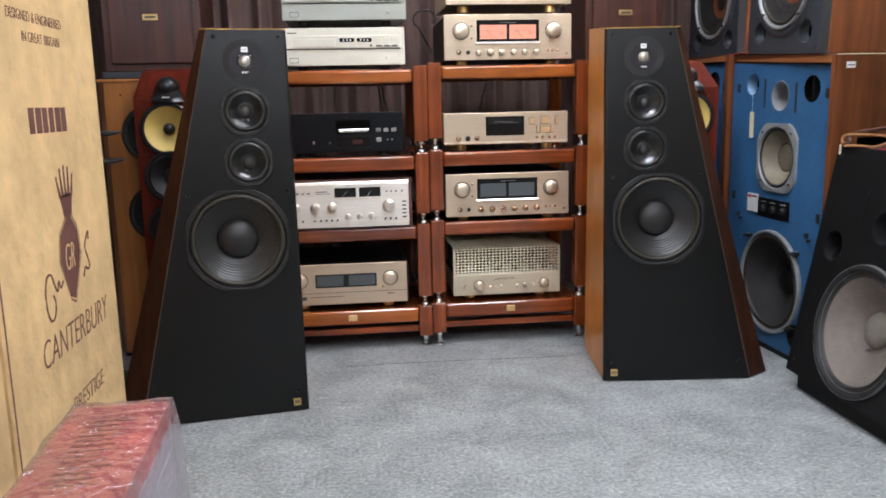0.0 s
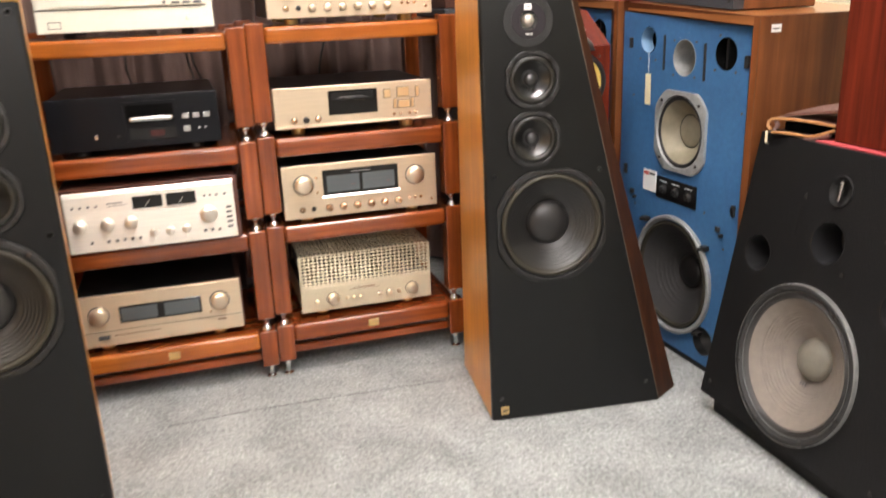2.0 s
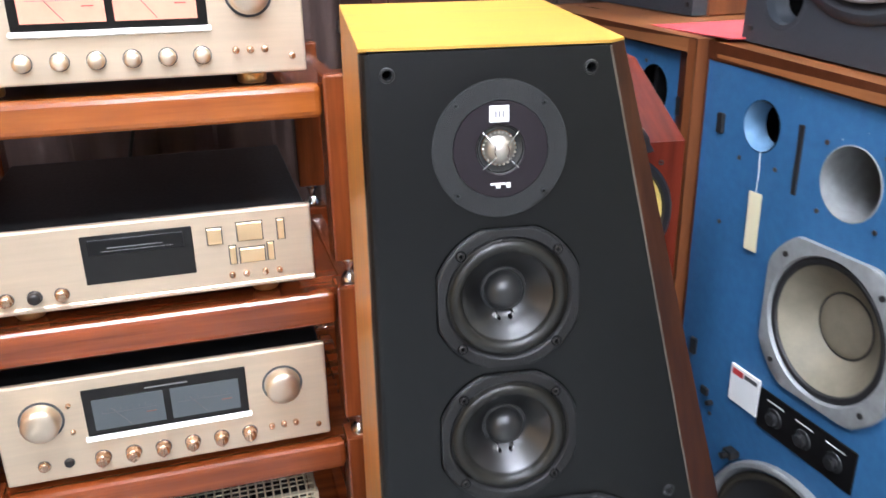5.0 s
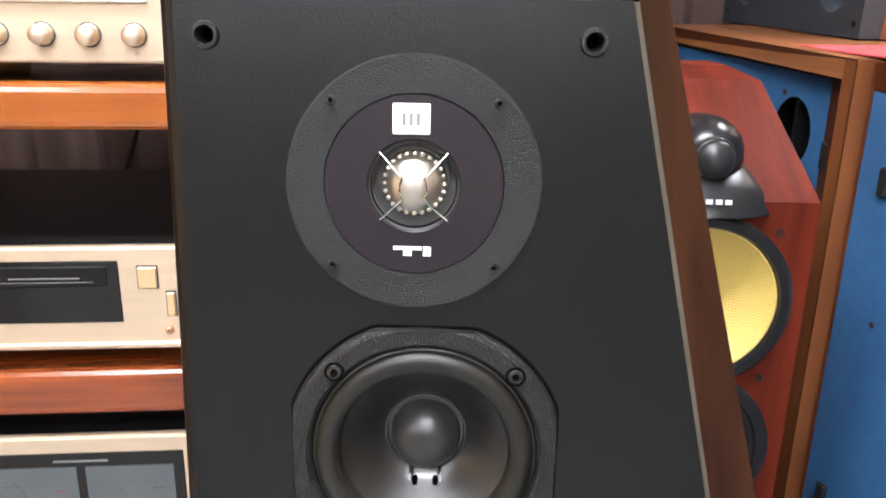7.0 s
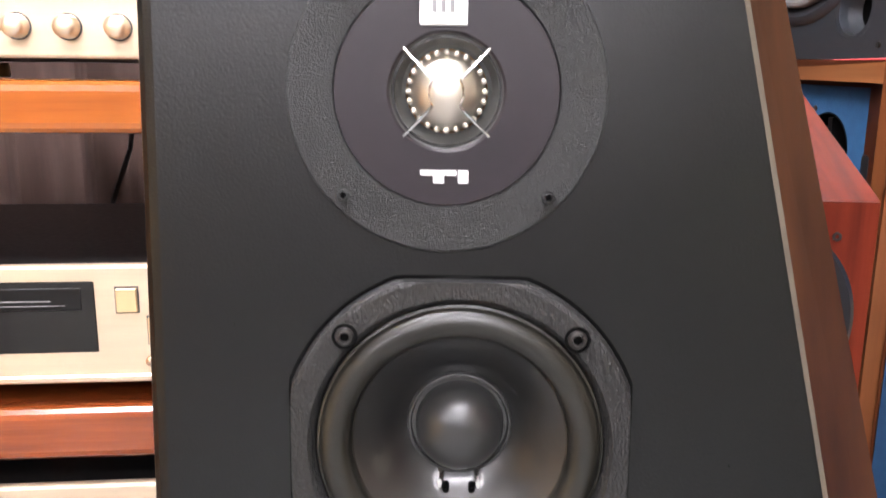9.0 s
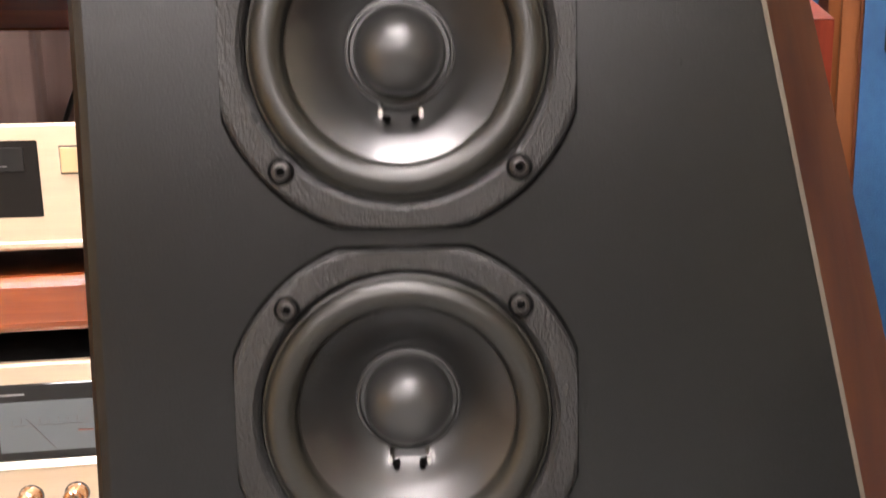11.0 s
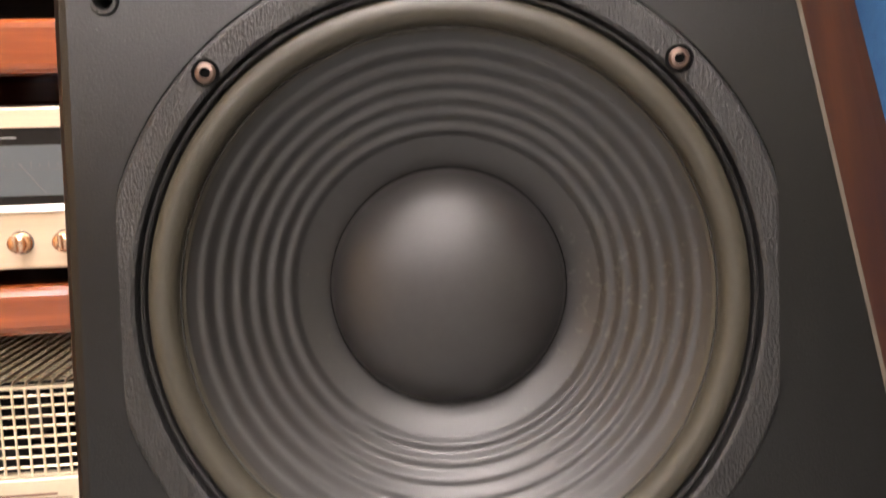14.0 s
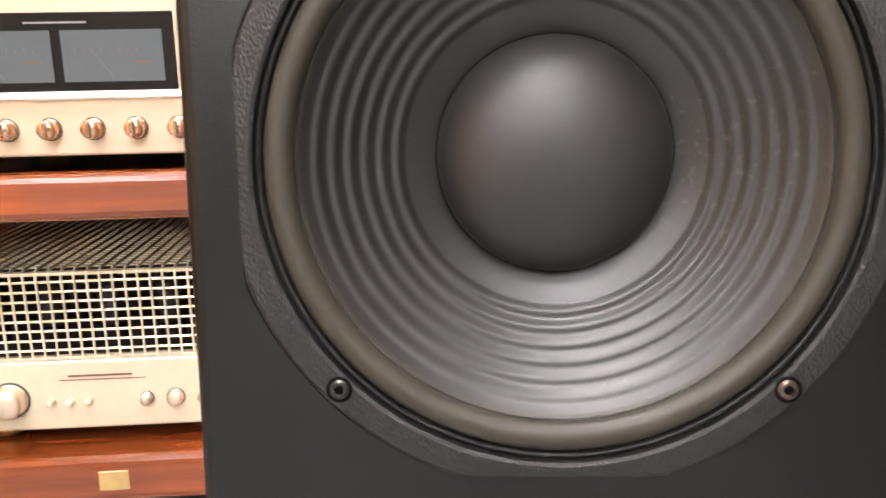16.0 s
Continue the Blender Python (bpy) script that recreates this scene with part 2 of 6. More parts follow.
# carpet: grey needle felt with pale and dark flecks
def carpet_material():
    m = bpy.data.materials.new("grey_flecked_carpet")
    m.use_nodes = True
    nt = m.node_tree
    n, l = nt.nodes, nt.links
    b = n["Principled BSDF"]
    b.inputs["Roughness"].default_value = 0.95
    b.inputs["Specular IOR Level"].default_value = 0.1
    co = n.new("ShaderNodeTexCoord")
    fine = n.new("ShaderNodeTexNoise")
    fine.inputs["Scale"].default_value, fine.inputs["Detail"].default_value, fine.inputs["Roughness"].default_value = 100, 7, 0.9
    l.new(co.outputs["Object"], fine.inputs["Vector"])
    ramp = n.new("ShaderNodeValToRGB")
    e = ramp.color_ramp.elements
    e[0].position, e[0].color = 0.36, (0.125, 0.131, 0.131, 1)
    e[1].position, e[1].color = 0.65, (0.49, 0.495, 0.485, 1)
    k = e.new(0.5)
    k.color = (0.253, 0.263, 0.264, 1)
    l.new(fine.outputs["Fac"], ramp.inputs["Fac"])
    wide = n.new("ShaderNodeTexNoise")
    wide.inputs["Scale"].default_value, wide.inputs["Detail"].default_value = 42, 10
    wide.inputs["Roughness"].default_value = 0.82
    l.new(co.outputs["Object"], wide.inputs["Vector"])
    mr = n.new("ShaderNodeMapRange")
    mr.inputs["From Min"].default_value, mr.inputs["From Max"].default_value = 0.3, 0.7
    mr.inputs["To Min"].default_value, mr.inputs["To Max"].default_value = 0.78, 1.22
    l.new(wide.outputs["Fac"], mr.inputs["Value"])
    mx = n.new("ShaderNodeMixRGB")
    mx.blend_type = "MULTIPLY"
    mx.inputs["Fac"].default_value = 1
    l.new(ramp.outputs["Color"], mx.inputs["Color1"])
    l.new(mr.outputs["Result"], mx.inputs["Color2"])
    trod = n.new("ShaderNodeTexNoise")
    trod.inputs["Scale"].default_value, trod.inputs["Detail"].default_value, trod.inputs["Distortion"].default_value = 5.5, 6, 0.6
    l.new(co.outputs["Object"], trod.inputs["Vector"])
    wear = n.new("ShaderNodeMapRange")
    wear.inputs["From Min"].default_value, wear.inputs["From Max"].default_value = 0.34, 0.66
    wear.inputs["To Min"].default_value, wear.inputs["To Max"].default_value = 0.84, 1.16
    l.new(trod.outputs["Fac"], wear.inputs["Value"])
    worn = n.new("ShaderNodeMixRGB")
    worn.blend_type = "MULTIPLY"
    worn.inputs["Fac"].default_value = 1
    l.new(mx.outputs["Color"], worn.inputs["Color1"])
    l.new(wear.outputs["Result"], worn.inputs["Color2"])
    l.new(worn.outputs["Color"], b.inputs["Base Color"])
    bp = n.new("ShaderNodeBump")
    bp.inputs["Strength"].default_value, bp.inputs["Distance"].default_value = 0.22, 0.003
    l.new(fine.outputs["Fac"], bp.inputs["Height"])
    l.new(bp.outputs["Normal"], b.inputs["Normal"])
    return m


M["carpet"] = carpet_material()


# ribbed cone: satin black with a patch of pale dried specks
def cone_material():
    m = mat("coated_black_cone", (0.0125, 0.0120, 0.0118), 0.40, spec=0.62, grain=0.25, grain_scale=110)
    n, l = m.node_tree.nodes, m.node_tree.links
    b = n["Principled BSDF"]
    base = b.inputs["Base Color"].links[0].from_socket
    co = n.new("ShaderNodeTexCoord")
    sp = n.new("ShaderNodeTexNoise")
    sp.inputs["Scale"].default_value, sp.inputs["Detail"].default_value = 240, 4
    l.new(co.outputs["Object"], sp.inputs["Vector"])
    patch = n.new("ShaderNodeVectorMath")
    patch.operation = "DISTANCE"
    patch.inputs[1].default_value = (0.267, 0.05, 0.526)
    l.new(co.outputs["Object"], patch.inputs[0])
    near = n.new("ShaderNodeMapRange")
    near.inputs["From Min"].default_value, near.inputs["From Max"].default_value = 0.085, 0.02
    near.inputs["To Min"].default_value, near.inputs["To Max"].default_value = 0.0, 0.13
    l.new(patch.outputs["Value"], near.inputs["Value"])
    add = n.new("ShaderNodeMath")
    add.operation = "ADD"
    l.new(sp.outputs["Fac"], add.inputs[0])
    l.new(near.outputs["Result"], add.inputs[1])
    cut = n.new("ShaderNodeMapRange")
    cut.inputs["From Min"].default_value, cut.inputs["From Max"].default_value = 0.70, 0.84
    cut.inputs["To Min"].default_value, cut.inputs["To Max"].default_value = 0.0, 0.4
    l.new(add.outputs["Value"], cut.inputs["Value"])
    mx = n.new("ShaderNodeMixRGB")
    mx.inputs["Color2"].default_value = (0.09, 0.085, 0.075, 1)
    l.new(cut.outputs["Result"], mx.inputs["Fac"])
    l.new(base, mx.inputs["Color1"])
    l.new(mx.outputs["Color"], b.inputs["Base Color"])
    return m


M["cone"] = cone_material()


def weave(m):
    n, l = m.node_tree.nodes, m.node_tree.links
    co = n.new("ShaderNodeTexCoord")
    heights = []
    for axis in ("X", "Z"):
        w = n.new("ShaderNodeTexWave")
        w.bands_direction = axis
        w.inputs["Scale"].default_value, w.inputs["Distortion"].default_value = 105, 0.15
        l.new(co.outputs["Object"], w.inputs["Vector"])
        heights.append(w.outputs["Fac"])
    mul = n.new("ShaderNodeMath")
    mul.operation = "MULTIPLY"
    l.new(heights[0], mul.inputs[0])
    l.new(heights[1], mul.inputs[1])
    bp = n.new("ShaderNodeBump")
    bp.inputs["Strength"].default_value, bp.inputs["Distance"].default_value = 0.6, 0.0008
    l.new(mul.outputs["Value"], bp.inputs["Height"])
    l.new(bp.outputs["Normal"], n["Principled BSDF"].inputs["Normal"])


weave(M["kevlar"])


# blue paint with a few chips down to the pale undercoat
def chip(m, level, color):
    n, l = m.node_tree.nodes, m.node_tree.links
    b = n["Principled BSDF"]
    base = b.inputs["Base Color"].links[0].from_socket
    co = n.new("ShaderNodeTexCoord")
    t = n.new("ShaderNodeTexNoise")
    t.inputs["Scale"].default_value, t.inputs["Detail"].default_value = 46, 5
    l.new(co.outputs["Object"], t.inputs["Vector"])
    cut = n.new("ShaderNodeMapRange")
    cut.inputs["From Min"].default_value, cut.inputs["From Max"].default_value = level, level + 0.015
    l.new(t.outputs["Fac"], cut.inputs["Value"])
    mx = n.new("ShaderNodeMixRGB")
    mx.inputs["Color2"].default_value = (*color, 1)
    l.new(cut.outputs["Result"], mx.inputs["Fac"])
    l.new(base, mx.inputs["Color1"])
    l.new(mx.outputs["Color"], b.inputs["Base Color"])


chip(M["blue"], 0.735, (0.4, 0.45, 0.5))


# crinkled film: mostly see-through, glossy, with a fine crumple
def film_material():
    m = bpy.data.materials.new("clear_film")
    m.use_nodes = True
    n, l = m.node_tree.nodes, m.node_tree.links
    out = n["Material Output"]
    gl = n.new("ShaderNodeBsdfGlossy")
    gl.inputs["Roughness"].default_value = 0.16
    gl.inputs["Color"].default_value = (0.9, 0.9, 0.95, 1)
    tr = n.new("ShaderNodeBsdfTransparent")
    df = n.new("ShaderNodeBsdfTranslucent")
    df.inputs["Color"].default_value = (0.7, 0.68, 0.72, 1)
    co = n.new("ShaderNodeTexCoord")
    t = n.new("ShaderNodeTexNoise")
    t.inputs["Scale"].default_value, t.inputs["Detail"].default_value = 34, 4
    l.new(co.outputs["Object"], t.inputs["Vector"])
    bp = n.new("ShaderNodeBump")
    bp.inputs["Strength"].default_value, bp.inputs["Distance"].default_value = 1.0, 0.022
    l.new(t.outputs["Fac"], bp.inputs["Height"])
    l.new(bp.outputs["Normal"], gl.inputs["Normal"])
    a = n.new("ShaderNodeMixShader")
    a.inputs["Fac"].default_value = 0.3
    l.new(tr.outputs["BSDF"], a.inputs[1])
    l.new(df.outputs["BSDF"], a.inputs[2])
    b = n.new("ShaderNodeMixShader")
    b.inputs["Fac"].default_value = 0.3
    l.new(a.outputs["Shader"], b.inputs[1])
    l.new(gl.outputs["BSDF"], b.inputs[2])
    l.new(b.outputs["Shader"], out.inputs["Surface"])
    return m


M["film"] = film_material()


# ---- mesh helpers ----
def link_mesh(name, bm, material, parent=None, label="", smooth=False):
    bmesh.ops.recalc_face_normals(bm, faces=bm.faces[:])
    me = bpy.data.meshes.new(name)
    bm.to_mesh(me)
    bm.free()
    me.materials.append(M[material])
    if smooth:
        for p in me.polygons:
            p.use_smooth = True
        me.set_sharp_from_angle(angle=radians(35))
    ob = new(name, me)
    if parent:
        ob.parent = parent
    if label:
        ob["label"] = label
    return ob


def part(name, bm, material, parent, label="", smooth=False):
    return link_mesh(name, bm, material, parent, label, smooth)


def thing(name, m, label, category, group="", kind=""):
    ob = new(name)
    ob.empty_display_size = 0.05
    ob.matrix_basis = m
    return tagged(ob, label, category, group, kind)


def box(x0, x1, y0, y1, z0, z1, bevel=0.0, bm=None, seg=1):
    own = bmesh.new()
    bmesh.ops.create_cube(own, size=1)
    for v in own.verts:
        v.co = Vector((x0 + (v.co.x + 0.5) * (x1 - x0), y0 + (v.co.y + 0.5) * (y1 - y0), z0 + (v.co.z + 0.5) * (z1 - z0)))
    if bevel > 0:
        bmesh.ops.bevel(own, geom=own.edges[:] , offset=bevel, segments=seg, profile=0.5, affect="EDGES")
    if bm is None:
        return own
    merge(bm, own)
    return bm


def merge(bm, own):
    me = bpy.data.meshes.new("tmp")
    own.to_mesh(me)
    own.free()
    bm.from_mesh(me)
    bpy.data.meshes.remove(me)
    return bm


def loft(rings, close_ends=True, bm=None):
    """Skin over closed rings of equal length."""
    bm = bm or bmesh.new()
    vs = [[bm.verts.new(p) for p in r] for r in rings]
    n = len(rings[0])
    for a, b in zip(vs, vs[1:]):
        for i in range(n):
            bm.faces.new((a[i], a[(i + 1) % n], b[(i + 1) % n], b[i]))
    if close_ends:
        bm.faces.new(vs[0])
        bm.faces.new(list(reversed(vs[-1])))
    return bm


def lathe(profile, cx=0.0, cz=0.0, n=48, bm=None, y0=0.0, clip=0.0):
    """A turned form about an axis along y. profile: (radius, y). clip: half width of a square that cuts the ring at its rim."""
    bm = bm or bmesh.new()
    rows = []
    for r, y in profile:
        if r < 1e-6:
            rows.append([bm.verts.new((cx, y0 + y, cz))])
            continue
        row = []
        for i in range(n):
            a = 2 * math.pi * (i + 0.5) / n
            x, z = r * math.cos(a), r * math.sin(a)
            if clip:
                x, z = max(-clip, min(clip, x)), max(-clip, min(clip, z))
            row.append(bm.verts.new((cx + x, y0 + y, cz + z)))
        rows.append(row)
    for a, b in zip(rows, rows[1:]):
        for i in range(n):
            j = (i + 1) % n
            if len(a) == 1 and len(b) == 1:
                continue
            if len(a) == 1:
                bm.faces.new((a[0], b[i], b[j]))
            elif len(b) == 1:
                bm.faces.new((a[i], a[j], b[0]))
            else:
                bm.faces.new((a[i], a[j], b[j], b[i]))
    return bm


def tube(points, radius, n=8, bm=None):
    """A round rod along a line of points."""
    bm = bm or bmesh.new()
    pts = [Vector(p) for p in points]
    rows = []
    for i, p in enumerate(pts):
        d = (pts[min(i + 1, len(pts) - 1)] - pts[max(i - 1, 0)]).normalized()
        q = d.to_track_quat("Z", "Y")
        rows.append([bm.verts.new(p + q @ Vector((radius * math.cos(2 * math.pi * k / n), radius * math.sin(2 * math.pi * k / n), 0))) for k in range(n)])
    for a, b in zip(rows, rows[1:]):
        for k in range(n):
            bm.faces.new((a[k], a[(k + 1) % n], b[(k + 1) % n], b[k]))
    bm.faces.new(list(reversed(rows[0])))
    bm.faces.new(rows[-1])
    return bm


def turned_z(profile, cx=0.0, cy=0.0, n=20, bm=None):
    """A turned form about an upright axis. profile: (radius, z)."""
    bm = bm or bmesh.new()
    rows = [[bm.verts.new((cx + r * math.cos(2 * math.pi * i / n), cy + r * math.sin(2 * math.pi * i / n), z)) for i in range(n)] for r, z in profile]
    for a, b in zip(rows, rows[1:]):
        for i in range(n):
            bm.faces.new((a[i], a[(i + 1) % n], b[(i + 1) % n], b[i]))
    bm.faces.new(list(reversed(rows[0])))
    bm.faces.new(rows[-1])
    return bm


def rect_frame(x0, x1, z0, z1, w, y0, y1, bm=None):
    """An upright rectangular frame of bar width w between depths y0 and y1."""
    bm = bm or bmesh.new()
    box(x0, x1, y0, y1, z1 - w, z1, bm=bm)
    box(x0, x1, y0, y1, z0, z0 + w, bm=bm)
    box(x0, x0 + w, y0, y1, z0 + w, z1 - w, bm=bm)
    box(x1 - w, x1, y0, y1, z0 + w, z1 - w, bm=bm)
    return bm


def board_with_holes(outline, holes, y0, y1, n=64):
    """An upright board between depths y0 and y1 with round holes (x, z, radius)."""
    bm = bmesh.new()
    loops = [[(x, z) for x, z in outline]] + [[(cx + r * math.cos(2 * math.pi * i / n), cz + r * math.sin(2 * math.pi * i / n)) for i in range(n)] for cx, cz, r in holes]
    rims = []
    for lp in loops:
        vs = [bm.verts.new((x, y0, z)) for x, z in lp]
        rims.append([bm.edges.new((vs[i], vs[(i + 1) % len(vs)])) for i in range(len(vs))])
    bmesh.ops.triangle_fill(bm, use_beauty=True, use_dissolve=False, edges=[e for r in rims for e in r], normal=(0, -1, 0))
    for r in rims:
        ext = bmesh.ops.extrude_edge_only(bm, edges=r)
        for g in ext["geom"]:
            if isinstance(g, bmesh.types.BMVert):
                g.co.y = y1
    return bm


def text_bm(words, size, x, z, y, align="LEFT", depth=0.0004):
    cu = bpy.data.curves.new("words", "FONT")
    cu.body, cu.size, cu.align_x, cu.extrude, cu.offset = words, size, align, depth, -0.016 * size
    ob = bpy.data.objects.new("words", cu)
    scene.collection.objects.link(ob)
    bpy.context.view_layer.update()
    me = bpy.data.meshes.new_from_object(ob.evaluated_get(bpy.context.evaluated_depsgraph_get()))
    bpy.data.objects.remove(ob)
    bpy.data.curves.remove(cu)
    bm = bmesh.new()
    bm.from_mesh(me)
    bpy.data.meshes.remove(me)
    bm.transform(pose(x, y, z, 90, 0, 0))
    return bm


# ---- the room ----
X0, X1, Y0, Y1, H = -1.9, 3.1, -3.6, 4.0, 2.6
tagged(link_mesh("floor", box(X0 - 0.1, X1 + 0.1, Y0 - 0.1, Y1 + 0.1, -0.1, 0), "carpet"), "grey flecked needle felt carpet", "floor", kind="structure")
tagged(link_mesh("ceiling", box(X0 - 0.1, X1 + 0.1, Y0 - 0.1, Y1 + 0.1, H, H + 0.1), "ceiling"), "plain white painted ceiling", "ceiling", kind="structure")
for nm, b in (("wall_north", (X0, X1, Y1, Y1 + 0.1)), ("wall_south", (X0, X1, Y0 - 0.1, Y0)), ("wall_east", (X1, X1 + 0.1, Y0 - 0.1, Y1 + 0.1)), ("wall_west", (X0 - 0.1, X0, Y0 - 0.1, Y1 + 0.1))):
    side = nm in ("wall_south", "wall_west")
    tagged(link_mesh(nm, box(*b, 0, H), "brown_wall" if side else "wall"), "plain brown panelled wall" if side else "plain cream painted wall", "wall", kind="structure")


link_mesh("seam", tube([(0.30, 2.806, 0.0), (0.5, 2.810, 0.0004), (0.78, 2.803, 0.0), (1.1, 2.784, 0.0004)], 0.0009, 6), "moulded_grey", bpy.data.objects["floor"], "dark carpet seam")


def ceiling_light(x, y, turn=0):
    t = thing("ceiling_light", pose(x, y, H, 0, 0, turn), "long white ceiling light out of view, with a lit diffuser", "ceiling light", "ceiling lights")
    part("housing", box(-0.62, 0.62, -0.11, 0.11, -0.04, 0, 0.006), "lamp_body", t)
    part("diffuser", box(-0.6, 0.6, -0.09, 0.09, -0.055, -0.041, 0.004), "lamp", t, "glowing white diffuser")


# the last one is an unseen extra, added to brighten the east wall
for lx, ly, turn in ((0.9, 2.3, 0), (1.0, 0.9, 0), (1.0, -0.6, 0), (1.0, -2.2, 0), (-1.0, -2.2, 0), (-1.0, -0.6, 0), (2.72, 3.15, 90)):
    ceiling_light(lx, ly, turn)


# ---- pyramid floor speakers ----
def pyramid_speaker(m, flip, label):
    """Origin: the front lower corner on the upright side; u to the sloping side, y back, z up; the front leans back."""
    s = -1 if flip else 1
    HT, LEAN_BACK = 1.1400, 0.0674
    t = thing("floor_speaker", m, label, "speaker", "pair of pyramid speakers")

    def put(name, bm, material, parent, label_="", smooth=False, lean=True):
        for v in bm.verts:
            if lean:
                v.co.y += LEAN_BACK * v.co.z
            v.co.x *= s
        return part(name, bm, material, parent, label_, smooth)

    def edge(z):
        return 0.4893 - 0.2260 * z

    def inner(z):
        return 0.0010 + 0.0040 * z / HT

    def ring(z):
        k = 1 - 0.75 * z / HT
        e = edge(z)
        f = LEAN_BACK * z
        up = LEAN_BACK if z > 0.5 else 0.0
        i = inner(z)
        pts = [(i + 0.0036, 0.0145), (i + 0.0036, 0.357 - f), (e + 0.0780 * k, 0.357 - f), (e + 0.0780 * k, 0.06 * k), (e + 0.003, 0.003), (e + 0.001, 0.10), (i + 0.008, 0.10), (i + 0.008, 0.0145)]
        return [(x, y + f, z + up * y) for x, y in pts]

    lower, upper = ring(0.006), ring(HT)
    body = put("body", loft([[r[i] for i in (0, 1, 2, 5, 6, 7)] for r in (lower, upper)]), "teak_v", t, "oiled teak veneered cabinet", lean=False)
    # sloping side and bevel get a much darker brown than the cabinet
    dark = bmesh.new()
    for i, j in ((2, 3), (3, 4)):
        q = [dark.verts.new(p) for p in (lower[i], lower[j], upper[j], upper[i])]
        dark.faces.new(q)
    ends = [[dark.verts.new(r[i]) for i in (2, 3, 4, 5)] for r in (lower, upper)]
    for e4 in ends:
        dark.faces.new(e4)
    put("sloping_side", dark, "side_brown", body, "dark brown sloping side with a bevelled corner", lean=False)
    # top board in the yellow, painted-lit teak
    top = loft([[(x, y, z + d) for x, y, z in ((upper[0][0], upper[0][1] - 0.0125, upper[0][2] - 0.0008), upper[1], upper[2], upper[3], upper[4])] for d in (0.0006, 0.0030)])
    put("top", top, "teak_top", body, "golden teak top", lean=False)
    put("edging", loft([[(edge(z), -0.0004, z), (edge(z) + 0.0026, 0.001, z), (edge(z) + 0.0026, 0.03, z), (edge(z), 0.03, z)] for z in (0.006, HT - 0.001)]), "stripe", body, "pale wooden edging strip")
    PEGS = ((0.0318, 1.1207), (0.2149, 1.1207), (0.0327, 0.6730), (0.3144, 0.6730), (0.0325, 0.064), (0.450, 0.064))
    outline = [(0.013, 0.004), (edge(0.004), 0.004), (edge(HT - 0.0006), HT - 0.0006), (inner(HT) + 0.012, HT - 0.0006)]
    front = board_with_holes(outline, ((0.1312, 1.0516, 0.0205), (0.1380, 0.9091, 0.0590), (0.1380, 0.7619, 0.0590), (0.1821, 0.5354, 0.1360)) + tuple((px, pz, 0.0048) for px, pz in PEGS), 0.0, 0.022)
    for z0, z1 in ((0.004, HT - 0.002),):
        loft([[(inner(z) + u, y, z) for u, y in ((0.0035, 0.014), (0.0040, 0.0065), (0.0056, 0.0028), (0.0082, 0.0008), (0.012, 0.0), (0.012, 0.014))] for z in (z0, z1)], True, front)
    put("baffle", front, "black_baffle", t, "matt black front baffle")

    def screw(cx, cz, r, parent, shiny=False):
        y = -0.0018 if r < 0.004 else -0.0058 if r < 0.005 else -0.0067
        b = lathe([(r * 0.40, y - 0.0004), (r * 0.46, y - 0.0016), (r * 0.70, y - 0.0014), (r * 0.86, y - 0.0004), (r * 0.86, 0.0)], cx, cz, 20)
        sc = put("screw", b, "bronze" if shiny else "tweeter_plate" if r < 0.004 else "dark_screw", parent, smooth=True)
        put("socket", lathe([(r * 0.46, y - 0.0005), (0, y - 0.0004)], cx, cz, 6), "hole", sc)
        if r < 0.004:
            return
        put("recess", lathe([(r * 1.14, y + 0.0006), (r * 1.14, y - 0.0003), (r * 0.8, y - 0.0003)], cx, cz, 24), "hole", sc)

    def peg(cx, cz, r=0.0066):
        p = put("grille_socket", lathe([(r * 0.62, 0.014), (r * 0.62, -0.0008), (r * 0.72, -0.0020), (r * 0.95, -0.0018), (r * 1.05, 0.0)], cx, cz, 28), "driver_frame", t, "round black grille peg socket", True)
        put("bore", lathe([(r * 0.62, 0.013), (0, 0.013)], cx, cz, 20), "hole", p)

    # tweeter
    cx, cz = 0.1312, 1.0516
    tw = put("tweeter", lathe([(0.0628, 0), (0.0628, -0.001), (0.0618, -0.0018), (0.0446, -0.0018), (0.0441, -0.0010)], cx, cz, 72), "tweeter_plate", t, "round textured black tweeter plate", True)
    put("faceplate", lathe([(0.0439, -0.0010), (0.0436, -0.0020), (0.0232, -0.0020), (0.0222, -0.0010)], cx, cz, 72), "tweeter_disc", tw, "smooth dark disc", True)
    put("waveguide", lathe([(0.0222, -0.0010), (0.0212, 0.0006), (0.0180, 0.0060), (0.0162, 0.0068)], cx, cz, 64), "waveguide", tw, "satin flared throat round the dome", True)
    put("dome", lathe([(0.0156, 0.0066), (0.0148, 0.0045), (0.0140, 0.0038)] + [(0.0138 * math.cos(a), 0.0038 - 0.0085 * math.sin(a)) for a in np.linspace(0.05, math.pi / 2, 9)], cx, cz, 48), "titanium", tw, "titanium dome", True)
    for i in range(24):
        a = 2 * math.pi * i / 24
        put("bead", lathe([(0.0013, 0.0044), (0.0010, 0.0026), (0, 0.0022)], cx + 0.0150 * math.cos(a), cz + 0.0150 * math.sin(a), 8), "titanium", tw, smooth=True)
    for sx in (-1, 1):
        pts = [(sx * 0.0166, -0.0026, 0.0163), (sx * 0.0066, -0.0064, 0.0058), (sx * 0.0054, -0.0068, 0.0044), (sx * 0.0064, -0.0070, 0.0016), (sx * 0.0066, -0.0070, -0.0016), (sx * 0.0052, -0.0068, -0.0052), (sx * 0.0066, -0.0064, -0.0070), (sx * 0.0166, -0.0026, -0.0170)]
